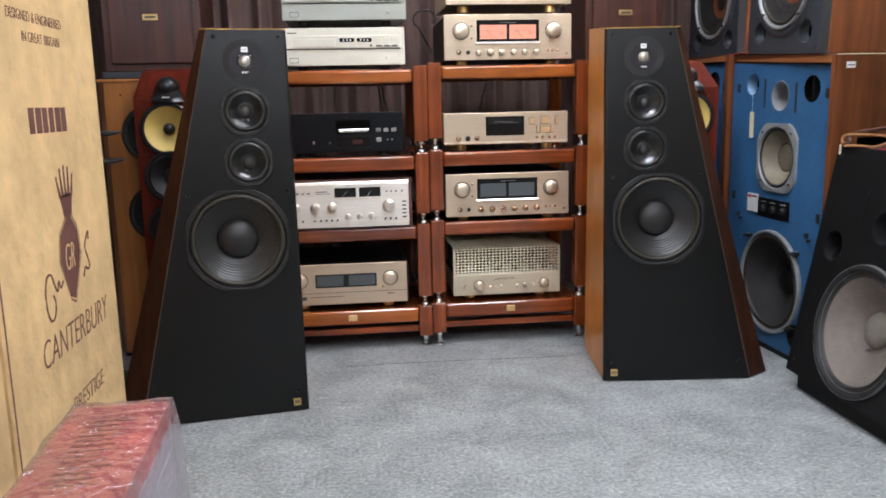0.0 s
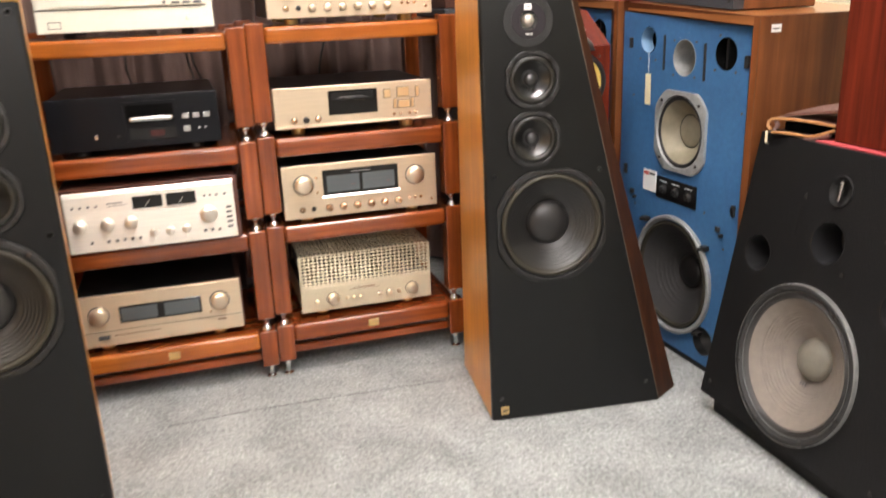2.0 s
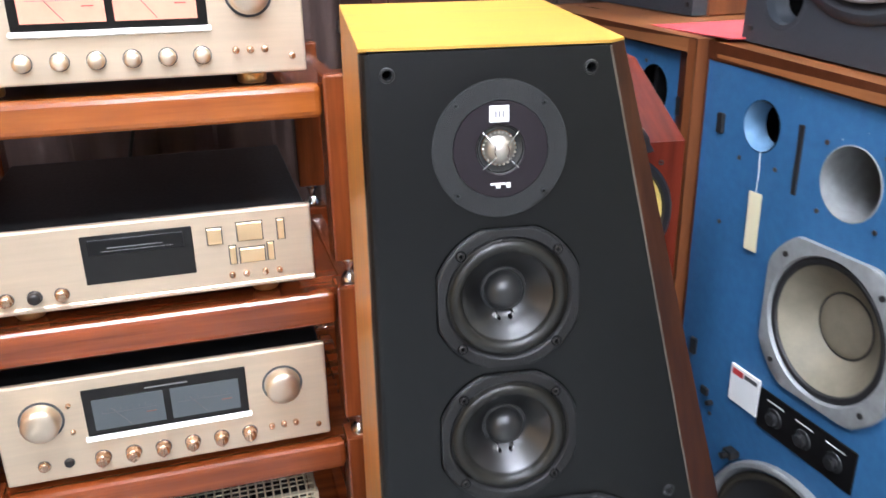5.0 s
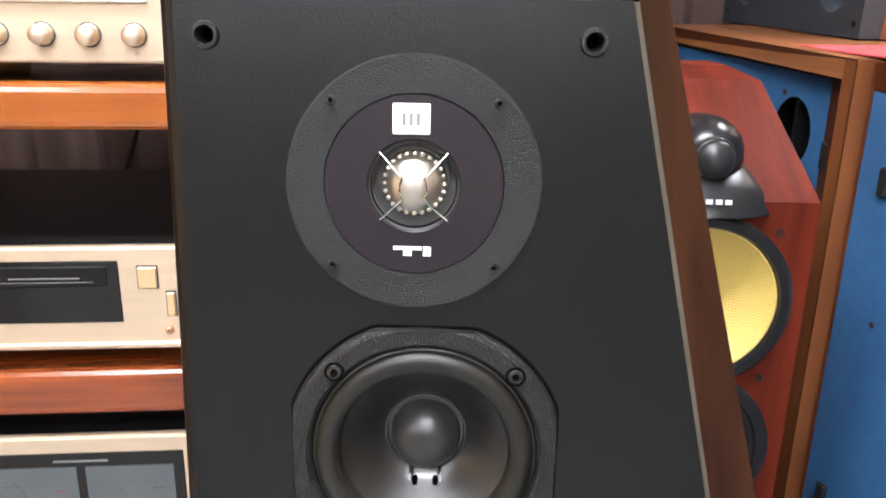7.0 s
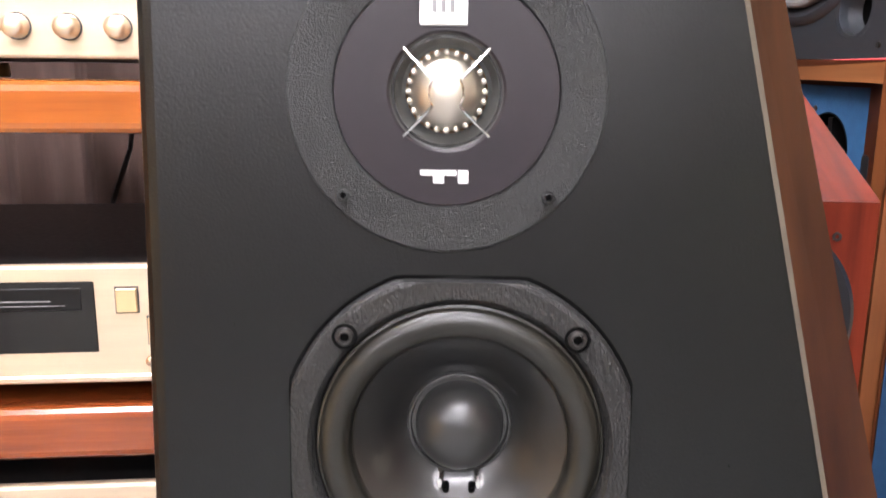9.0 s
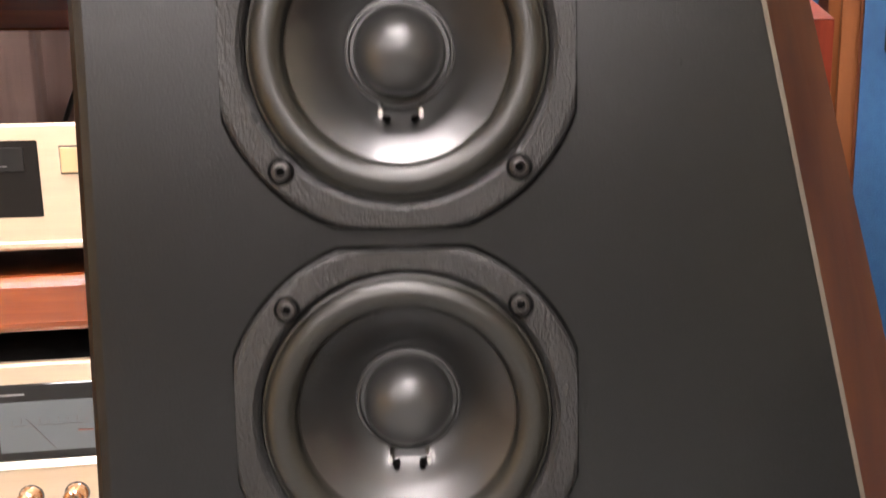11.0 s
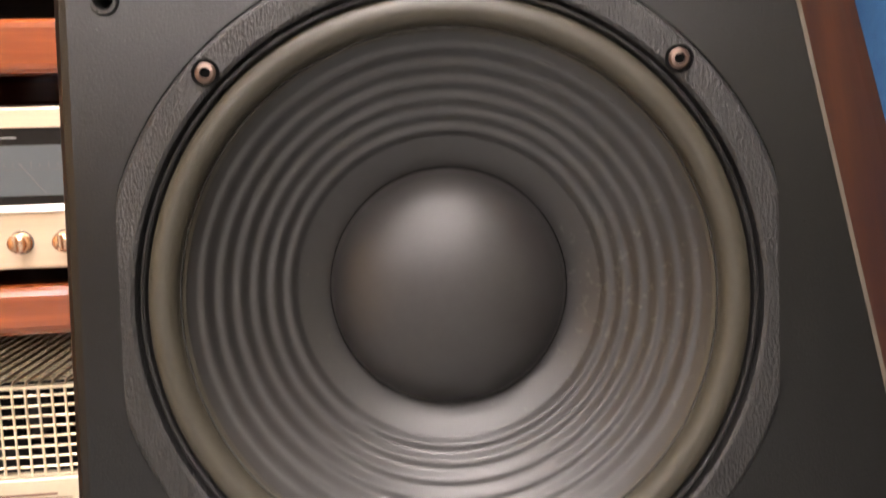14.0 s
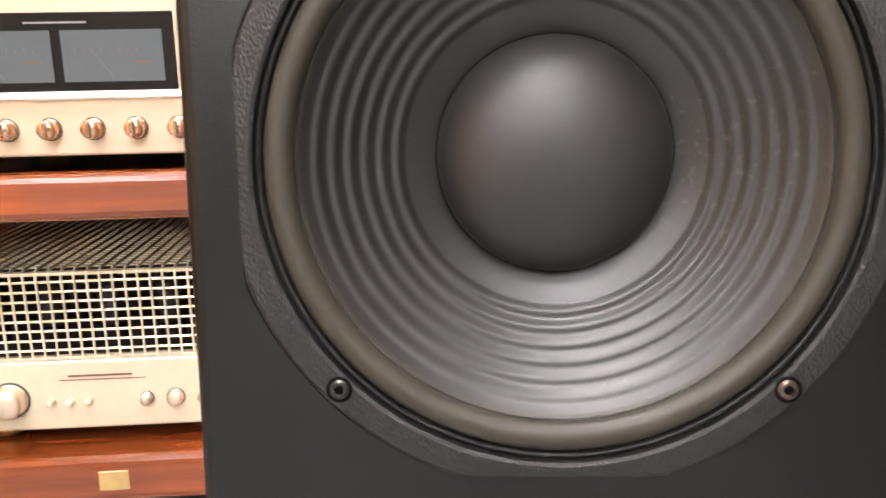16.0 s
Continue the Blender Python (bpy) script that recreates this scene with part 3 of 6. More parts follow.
        put("guard_wire", tube([(cx + x, y, cz + z) for x, y, z in pts], 0.0006, 6), "steel", tw, "bent wire dome guard", True)
    badge = put("badge", box(0.1207, 0.1390, -0.0034, -0.0018, 1.0764, 1.0913, 0.0006), "white", tw, "white square maker's badge")
    for k in (-1, 0, 1):
        put("mark", box(0.1298 + k * 0.0034 - 0.0008, 0.1298 + k * 0.0034 + 0.0008, -0.0038, -0.0033, 1.0810, 1.0867), "pale_ink", badge)
    put("mark", box(0.1213, 0.1354, -0.0026, -0.0018, 1.0196, 1.0214), "white", tw)
    put("mark", box(0.1263, 0.1305, -0.0026, -0.0018, 1.0166, 1.0196), "white", tw)
    put("mark", box(0.1361, 0.1400, -0.0026, -0.0018, 1.0166, 1.0214), "white", tw)
    for a in (45, 135, 225, 315):
        screw(cx + 0.0570 * math.cos(radians(a)), cz + 0.0570 * math.sin(radians(a)), 0.003, tw)

    # two five inch midrange drivers
    for cz in (0.9091, 0.7619):
        cx = 0.1380
        fr = put("midrange", lathe([(0.0734, 0.0), (0.0734, -0.0032), (0.0722, -0.0050), (0.0704, -0.0056), (0.0622, -0.0056), (0.0606, -0.0040), (0.0594, -0.0020), (0.0590, 0.0012)], cx, cz, 128, clip=0.0688), "driver_frame", t, "midrange driver in a cast octagonal frame")
        # black ring painted as the shadow line round the frame
        put("frame_shade", lathe([(0.0750, 0.0), (0.0750, -0.0006), (0.070, -0.0006)], cx, cz, 128, clip=0.0702), "hole", fr)
        put("surround", lathe([(0.0594, 0.0), (0.0588, -0.0020)] + [(0.0516 + 0.0064 * math.cos(a), -0.0010 - 0.0052 * math.sin(a)) for a in np.linspace(0.25, math.pi - 0.15, 12)] + [(0.0448, 0.0010), (0.0436, 0.0022)], cx, cz, 80), "surround_mid", fr, "rolled rubber surround", True)
        put("cone", lathe([(0.0452, 0.0008), (0.0430, 0.0026), (0.036, 0.0100), (0.0290, 0.0168), (0.0236, 0.0212), (0.0226, 0.0216)], cx, cz, 80), "cone_mid", fr, "glossy black cone", True)
        put("cap_ring", lathe([(0.0230, 0.0212), (0.0224, 0.0192), (0.0214, 0.0190), (0.0208, 0.0206), (0.0188, 0.0206)], cx, cz, 64), "cap_mid", fr, "narrow glossy ring round the cap", True)
        put("dust_cap", lathe([(0.0192, 0.0210), (0.0190, 0.0170)] + [(0.0187 * math.cos(a), 0.0165 - 0.0128 * math.sin(a)) for a in np.linspace(0.05, math.pi / 2, 12)], cx, cz, 56), "cap_mid", fr, "domed dust cap", True)
        for k in (-1, 1):
            tx, tz = cx + k * 0.0078, cz - 0.0250
            lug = put("terminal", loft([[(tx + k * 0.0006 + 0.0020 * q * math.cos(a), y, tz + 0.0046 * q * math.sin(a)) for a in np.linspace(0, 2 * math.pi, 13)[:-1]] for q, y in ((1.0, 0.0230), (0.9, 0.0165), (0.5, 0.0148))]), "steel", fr, "bright soldered lead", True)
            put("eyelet", lathe([(0.0016, 0.0200), (0.0015, 0.0135), (0.0007, 0.0128), (0, 0.0128)], tx - k * 0.0022, tz - 0.0024, 10), "hole", lug, "dark lead eyelet", True)
        for i in (-1, 1):
            for j in (-1, 1):
                screw(cx + i * 0.0464, cz + j * 0.0464, 0.0046, fr)

    # twelve inch woofer
    cx, cz = 0.1821, 0.5354
    fr = put("woofer", lathe([(0.1556, 0.0), (0.1556, -0.0036), (0.1545, -0.0056), (0.1528, -0.0064), (0.1420, -0.0066), (0.1404, -0.0056), (0.1396, -0.0010), (0.1388, -0.0006), (0.1383, -0.0040), (0.1374, -0.0046), (0.1366, -0.0036), (0.1360, 0.001)], cx, cz, 160, clip=0.1466), "driver_frame", t, "woofer in a cast black frame")
    # same drawn shadow line round the woofer frame
    put("frame_shade", lathe([(0.1574, 0.0), (0.1574, -0.0006), (0.150, -0.0006)], cx, cz, 128, clip=0.1482), "hole", fr)
    put("surround", lathe([(0.1364, 0.0012)] + [(0.1288 + 0.0070 * math.cos(a), -0.0002 - 0.0070 * math.sin(a)) for a in np.linspace(0.0, math.pi, 14)] + [(0.1212, 0.0006), (0.1196, 0.0018)], cx, cz, 128), "surround", fr, "brown-grey foam half-roll surround", True)
    prof = [(0.1222, 0.0002)]
    for i in range(181):
        r = 0.1214 - i * (0.1214 - 0.050) / 180
        d = 0.001 + 0.041 * ((0.1214 - r) / 0.0714) ** 0.80
        if 0.0735 < r < 0.1167:
            d -= 0.00047 * (1 - math.cos((r - 0.0735) / 0.0072 * 2 * math.pi))
        prof.append((r, d))
    put("cone", lathe(prof, cx, cz, 160), "cone", fr, "black cone with pressed concentric ribs", True)
    put("dust_cap", lathe([(0.0584, 0.0372), (0.0582, 0.0345)] + [(0.0574 * math.cos(a), 0.034 - 0.0255 * math.sin(a)) for a in np.linspace(0.03, math.pi / 2, 14)], cx, cz, 96), "cap", fr, "large domed dust cap", True)
    put("cap_seam", lathe([(0.0589, 0.0368), (0.0583, 0.0352), (0.0572, 0.0349)], cx, cz, 96), "hole", fr, smooth=True)
    put("glue_bead", lathe([(0.1216 + 0.0007 * math.cos(a), 0.0002 + 0.0007 * math.sin(a)) for a in np.linspace(0, 2 * math.pi, 7)], cx, cz, 128), "glue", fr, "thin glossy glue line", True)
    for i in (-1, 1):
        for j in (-1, 1):
            screw(cx + i * 0.1037, cz + j * 0.1037, 0.0055, fr, shiny=(i > 0) or (j > 0))

    for p in PEGS:
        peg(*p)
    b = put("nameplate", box(0.0290, 0.0510, -0.0025, 0.0, 0.0190, 0.0420, 0.0005), "gold", t, "small square gold maker's plate")
    for k in (-1, 0, 1):
        put("mark", box(0.040 + k * 0.005 - 0.0014, 0.040 + k * 0.005 + 0.0014, -0.003, -0.0024, 0.026, 0.035), "ink", b)
    return t


pyramid_speaker(pose(1.147, 2.4993, 0, 0, 0, -6.66), False, "black-fronted teak pyramid speaker standing on carpet")
pyramid_speaker(pose(0.1975, 2.413, 0, 0, 0, 8.4), True, "black-fronted teak pyramid speaker beside cardboard box")


# ---- wooden hi-fi racks ----
def rack(x0, dz, label, low="rack_x"):
    W, D, P = 0.604, 0.46, 0.051
    t = thing("hifi_rack", pose(x0, 2.985, 0), label, "rack", "hi-fi racks")
    levels = ((0.055, 0.172, 0.110, 0.164), (0.211, 0.488, 0.429, 0.480), (0.526, 0.751, 0.688, 0.742), (0.792, 1.064, 1.004, 1.052))
    for p0, p1, b0, b1 in levels:
        b0, b1 = b0 + dz, b1 + dz
        for px in (0, W - P):
            for py in (0, D - P):
                part("post", box(px, px + P, py, py + P, p0 + dz, p1 + dz, 0.004, seg=2), "rack_z", t, "reddish-brown square post")
                prof = [(0.013, p0 + dz + 0.001), (0.013, p0 + dz - 0.006), (0.007, p0 + dz - 0.014), (0.006, p0 + dz - 0.024), (0.014, p0 + dz - 0.033), (0.015, p0 + dz - 0.0395)]
                if p0 < 0.1:
                    prof = [(0.013, p0 + dz + 0.001), (0.014, p0 + dz - 0.010), (0.007, p0 + dz - 0.02), (0.007, 0.012), (0.015, 0.007), (0.016, 0.0)]
                part("spike", turned_z(prof, px + P / 2, py + P / 2), "steel", t, "turned metal spike foot", True)
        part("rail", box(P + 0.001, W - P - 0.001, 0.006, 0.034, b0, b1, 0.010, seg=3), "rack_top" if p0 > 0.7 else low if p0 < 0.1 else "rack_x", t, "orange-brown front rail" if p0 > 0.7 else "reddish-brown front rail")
        part("rail", box(P + 0.001, W - P - 0.001, D - 0.034, D - 0.008, b0, b1 - 0.004, 0.003), "rack_x", t)
        for px in (0.012, W - 0.038):
            part("rail", box(px, px + 0.026, P + 0.001, D - P - 0.001, b0, b1 - 0.004, 0.003), "rack_x", t)
        part("shelf", box(0.038, W - 0.038, 0.0345, D - 0.0345, b1 - 0.022, b1 - 0.004), "rack_x", t, "varnished shelf board")
    part("rail", box(P + 0.001, W - P - 0.001, 0.022, 0.042, 0.069 + dz, 0.092 + dz, 0.002), "rack_x", t)
    part("nameplate", box(W / 2 - 0.0165, W / 2 + 0.0165, 0.0055, 0.0085, 0.126 + dz, 0.149 + dz, 0.0006), "gold", t, "small gold nameplate")
    return t


rack(0.638, 0.0, "reddish-brown wooden hi-fi rack holding champagne amplifiers")
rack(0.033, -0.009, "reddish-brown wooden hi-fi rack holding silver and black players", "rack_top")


# ---- hi-fi units ----
def unit_body(t, w, d, z0, z1, face_mat, body_mat, face_th=0.012, bevel=0.003):
    part("case", box(0.006, w - 0.006, face_th + 0.001, d, z0 + 0.002, z1 - 0.003, 0.002), body_mat, t)
    return part("faceplate", box(0, w, 0, face_th, z0, z1, bevel, seg=2), face_mat, t)


def knob(parent, x, z, r, length, material, label="", flute=False):
    b = lathe([(r * 1.06, 0.001), (r * 1.06, -0.002), (r, -0.0024), (r, -length * 0.8), (r * 0.94, -length * 0.92), (r * 0.8, -length), (r * 0.5, -length * 1.07), (0, -length * 1.1)], x, z, 36)
    k = part("knob", b, material, parent, label, True)
    if r > 0.006:
        part("ring", lathe([(r * 1.2, 0.0005), (r * 1.2, -0.0012), (r * 1.07, -0.0012)], x, z, 36), "ink", k, smooth=True)
    return k


def button(parent, x0, x1, z0, z1, y, material, label=""):
    bt = part("button", box(x0, x1, y, 0.002, z0, z1, 0.0008), material, parent, label)
    if material == "button_gold":
        part("gap", rect_frame(x0 - 0.0016, x1 + 0.0016, z0 - 0.0016, z1 + 0.0016, 0.0015, -0.0005, 0.001), "ink", bt)
    return bt


def feet(t, w, d, z0, h, material="gold", r=0.02):
    for fx in (0.07, w - 0.07):
        for fy in (0.05, d - 0.05):
            part("foot", turned_z([(r * 0.9, 0.0), (r, 0.003), (r, h - 0.004), (r * 0.92, h)], fx, fy), material, t, smooth=True)


def meter_amplifier(x, y, z, label, lit, foot_h, face_h, lower="dial", row=0.1335):
    """Champagne integrated amplifier with two meters, two large knobs and a row of small ones."""
    w, d = 0.470, 0.42
    t = thing("amplifier", pose(x, y, z), label, "amplifier", "champagne amplifiers")
    f = unit_body(t, w, d, foot_h, foot_h + face_h, "champagne", "black_metal")
    feet(t, w, d, 0, foot_h)
    zb = foot_h
    k = face_h / 0.158
    win = part("meter_window", box(0.119, 0.349, -0.0015, 0.002, zb + 0.063 * k, zb + 0.138 * k, 0.001), "glass_black", f, "dark meter window")
    for mx in (0.131, 0.239):
        mt = part("meter", box(mx, mx + 0.098, -0.0024, -0.0012, zb + 0.072 * k, zb + 0.121 * k), "meter_orange" if lit else "meter_blue", win, "lit orange meter" if lit else "dim blue-grey meter")
        for i in range(9):
            part("mark", box(mx + 0.012 + i * 0.0085, mx + 0.0128 + i * 0.0085, -0.0028, -0.0023, zb + 0.100 * k, zb + (0.103 + 0.002 * (i % 2)) * k), "pale_ink" if lit else "ink", mt)
        part("mark", box(mx + 0.010, mx + 0.086, -0.0028, -0.0023, zb + 0.0974 * k, zb + 0.0980 * k), "pale_ink" if lit else "ink", mt)
        part("mark", box(mx + 0.072, mx + 0.086, -0.0030, -0.0024, zb + 0.0900 * k, zb + 0.0914 * k), "red_ink" if lit else "box_ink", mt)
        nd = box(-0.0004, 0.0004, -0.0031, -0.0024, 0, 0.038 * k)
        nd.transform(pose(mx + 0.05, 0, zb + 0.074 * k, 0, -38, 0))
        part("needle", nd, "ink", mt)
    part("mark", box(0.205, 0.265, -0.0022, -0.0014, zb + 0.1275 * k, zb + 0.1292 * k), "pale_ink", win)
    part("sill", loft([[(x_, 0.0005, zb + 0.0628 * k), (x_, -0.0018, zb + 0.0628 * k), (x_, -0.0065, zb + 0.0575 * k), (x_, -0.0055, zb + 0.0560 * k), (x_, 0.0005, zb + 0.0550 * k)] for x_ in (0.116, 0.352)]), "lip", f, "bright sloping sill under the window")
    for kx in (0.062, 0.402):
        knob(f, kx, zb + 0.100 * k, 0.0255, 0.022, "turned", "large champagne knob")
    for i in range(6):
        kn = knob(f, row + i * 0.0425, zb + 0.0265 * k, 0.0098, 0.015, "turned" if lower == "round" else "rose", "small selector knob")
        if lower != "round":
            part("grip", box(row + i * 0.0425 - 0.0022, row + i * 0.0425 + 0.0022, -0.019, -0.012, zb + 0.0185 * k, zb + 0.0345 * k, 0.001), "rose", kn)
    knob(f, 0.053, zb + 0.0265 * k, 0.0075, 0.006, "rose", "headphone socket")
    knob(f, 0.087, zb + 0.0265 * k, 0.0062, 0.006, "dark_screw")
    for i in range(3):
        knob(f, 0.380 + i * 0.0185, zb + 0.0265 * k + 0.004, 0.0045, 0.006, "rose")
    knob(f, 0.452, zb + 0.020 * k, 0.0042, 0.003, "rose")
    knob(f, 0.100, zb + 0.118 * k, 0.0035, 0.004, "rose")
    knob(f, 0.100, zb + 0.075 * k, 0.0035, 0.004, "rose")
    return t


meter_amplifier(0.7020, 2.992, 1.052, "champagne integrated amplifier with lit orange meters", True, 0.0180, 0.161, "round", 0.1250)
meter_amplifier(0.6975, 3.0, 0.480, "champagne integrated amplifier with dim blue meters", False, 0.0165, 0.161)


def cd_player():
    w, d, z0, h = 0.4675, 0.40, 0.026, 0.1135
    t = thing("cd_player", pose(0.695, 3.0, 0.742), "champagne compact disc player with dark window", "cd player")
    f = unit_body(t, w, d, z0, z0 + h, "champagne", "black_metal")
    feet(t, w, d, 0, z0)
    win = part("disc_window", box(0.157, 0.302, -0.001, 0.002, z0 + 0.028, z0 + 0.098, 0.001), "glass_black", f, "dark disc drawer and display window")
    part("drawer", box(0.166, 0.290, -0.002, 0.0, z0 + 0.070, z0 + 0.092, 0.0008), "black_metal", win)
    part("mark", box(0.19, 0.262, -0.0026, -0.0018, z0 + 0.0788, z0 + 0.0800), "pale_ink", win)
    part("mark", box(0.182, 0.275, -0.0026, -0.0018, z0 + 0.0746, z0 + 0.0752), "pale_ink", win)
    for b in ((0.322, 0.341, 0.068, 0.091), (0.363, 0.397, 0.069, 0.095), (0.364, 0.398, 0.036, 0.057), (0.350, 0.358, 0.036, 0.062), (0.403, 0.411, 0.036, 0.062), (0.419, 0.428, 0.066, 0.095)):
        button(f, b[0], b[1], z0 + b[2], z0 + b[3], -0.0045, "button_gold", "flat pale gold button")
    for x in (0.350, 0.370, 0.397, 0.417):
        knob(f, x, z0 + 0.0185, 0.0045, 0.005, "rose")
    for x in (0.055, 0.090, 0.124):
        knob(f, x, z0 + 0.020, 0.0082, 0.011, "rose" if x != 0.09 else "dark_screw")
    part("lip", box(0.0, w, -0.004, 0.0, z0 - 0.002, z0 + 0.006, 0.002), "champagne", f)


cd_player()


def mesh_amplifier():
    w, d, z0, h, fz = 0.420, 0.33, 0.020, 0.183, 0.082
    t = thing("tube_amplifier", pose(0.724, 3.03, 0.164), "pale gold valve amplifier under a wire mesh cover", "amplifier")
    f = part("faceplate", box(0, w, 0, 0.012, z0, z0 + fz, 0.003, seg=2), "pale_gold", t)
    part("chassis", box(0.004, w - 0.004, 0.0125, d, z0, z0 + fz - 0.006, 0.003), "pale_gold", t)
    feet(t, w, d, 0, z0)
    part("deck", box(0.006, w - 0.006, 0.016, d - 0.004, z0 + fz - 0.0058, z0 + fz - 0.003), "black_metal", t, "black chassis deck")
    frame_bars = rect_frame(0.001, w - 0.001, z0 + fz + 0.0005, z0 + h, 0.0035, 0.002, 0.010)
    for x in (0.001, w - 0.009):
        box(x, x + 0.008, -0.001, 0.0015, z0 + fz + 0.0005, z0 + h, bm=frame_bars)
    cage = part("mesh_cover", frame_bars, "pale_gold", t, "nickelled wire mesh cover")
    zt = z0 + h
    n = 30
    for i in range(n + 1):
        x = 0.006 + (w - 0.012) * i / n
        part("wire", tube([(x, 0.003, z0 + fz + 0.001), (x, 0.003, zt - 0.001), (x, 0.010, zt + 0.0025), (x, d - 0.01, zt + 0.0025), (x, d - 0.002, zt - 0.004), (x, d - 0.002, z0 + fz)], 0.0015, 6), "wire", cage)
    for i in range(1, 9):
        z = z0 + fz + (h - fz) * i / 9
        part("wire", tube([(0.004, 0.0048, z), (w - 0.004, 0.0048, z)], 0.0014, 6), "wire", cage)
        part("wire", tube([(w - 0.003, 0.006, z), (w - 0.003, d - 0.004, z)], 0.0013, 6), "wire", cage)
    for i in range(1, 25):
        y = 0.012 + (d - 0.02) * i / 25
        part("wire", tube([(0.004, y, zt + 0.0008), (w - 0.004, y, zt + 0.0008)], 0.001, 5), "wire", cage)
    for x in (0.05, 0.12, 0.19, 0.26, 0.33, 0.38):
        part("valve", turned_z([(0.016, z0 + fz - 0.0028), (0.016, z0 + 0.095), (0.020, z0 + 0.100), (0.020, z0 + 0.148), (0.010, z0 + 0.162)], x, 0.09), "glass_black", t, "dark glass valve", True)
    part("transformer", box(0.02, 0.40, 0.16, 0.31, z0 + fz - 0.0028, z0 + 0.172, 0.004), "black_metal", t, "black transformer housing")
    for x, r, l in ((0.1, 0.0175, 0.02), (0.355, 0.0175, 0.02)):
        knob(f, x, z0 + 0.038, r, l, "turned", "champagne volume knob")
    for x, r in ((0.048, 0.007), (0.144, 0.0036), (0.165, 0.0036), (0.186, 0.0036), (0.249, 0.0066), (0.281, 0.0088), (0.312, 0.006)):
        knob(f, x, z0 + 0.034, r, 0.010, "turned")
    part("mark", box(0.165, 0.235, -0.0008, 0.001, z0 + 0.0625, z0 + 0.0645), "box_ink", f)
    part("mark", box(0.155, 0.250, -0.0008, 0.001, z0 + 0.0585, z0 + 0.0592), "box_ink", f)


mesh_amplifier()
# ---- players and amplifiers on the other rack ----
def tray_player(x, z, face, body, label, h):
    w, d, z0 = 0.437, 0.36, 0.016
    t = thing("disc_player", pose(x, 3.0, z), label, "cd player", "stacked disc players")
    f = unit_body(t, w, d, z0, z0 + h, face, body, 0.014)
    feet(t, w, d, 0, z0, "rubber", 0.016)
    part("upper_panel", box(0.006, w - 0.016, -0.006, 0.001, z0 + h * 0.45, z0 + h * 0.80, 0.004, seg=3), face, f)
    part("tray", box(0.045, 0.19, -0.0078, -0.0055, z0 + h * 0.50, z0 + h * 0.71, 0.001), face, f, "closed disc tray")
    part("groove", box(0.004, w - 0.016, -0.0008, 0.002, z0 + h * 0.425, z0 + h * 0.445), "ink", f)
    for x0 in (0.205, 0.266):
        win = part("display", box(x0, x0 + 0.052, -0.0078, -0.0055, z0 + h * 0.615, z0 + h * 0.72), "glass_black", f, "small dark display")
        for i in range(3):
            part("digit", box(x0 + 0.012 + i * 0.012, x0 + 0.016 + i * 0.012, -0.0083, -0.0075, z0 + h * 0.635, z0 + h * 0.70), "white", win)
    for i in range(3):
        button(f, 0.334 + i * 0.0275, 0.355 + i * 0.0275, z0 + h * 0.60, z0 + h * 0.72, -0.0085, face, "flat pale key")
        button(f, 0.334 + i * 0.0275, 0.355 + i * 0.0275, z0 + h * 0.485, z0 + h * 0.53, -0.0075, "ink")
    button(f, 0.312, 0.320, z0 + h * 0.49, z0 + h * 0.55, -0.0075, "ink")
    rim = rect_frame(0.027, 0.058, z0 + h * 0.08, z0 + h * 0.22, 0.0018, -0.001, 0.001)
    part("power_key", rim, "ink", f, "outlined power key")
    knob(f, 0.372, z0 + h * 0.2, 0.006, 0.004, face)
    part("mark", box(0.022, 0.055, -0.0006, 0.001, z0 + h * 0.855, z0 + h * 0.885), "ink", f)


tray_player(0.124, 1.043, "cream", "pale_grey", "cream disc player lying on the rack top", 0.131)
tray_player(0.132, 1.2, "pale_grey", "pale_grey", "pale grey disc player stacked on a cream one", 0.131)


def top_unit():
    w, d, z0, h = 0.46, 0.40, 0.026, 0.12
    t = thing("preamplifier", pose(0.712, 3.0, 1.239), "pale champagne unit stacked on an amplifier", "amplifier")
    f = unit_body(t, w, d, z0, z0 + h, "champagne", "champagne")
    feet(t, w, d, 0, z0, "gold", 0.022)
    for x in (0.07, 0.38):
        knob(f, x, z0 + 0.06, 0.02, 0.018, "champagne")
    part("mark", box(0.40, 0.44, -0.0008, 0.001, z0 + 0.018, z0 + 0.021), "box_ink", f)


top_unit()


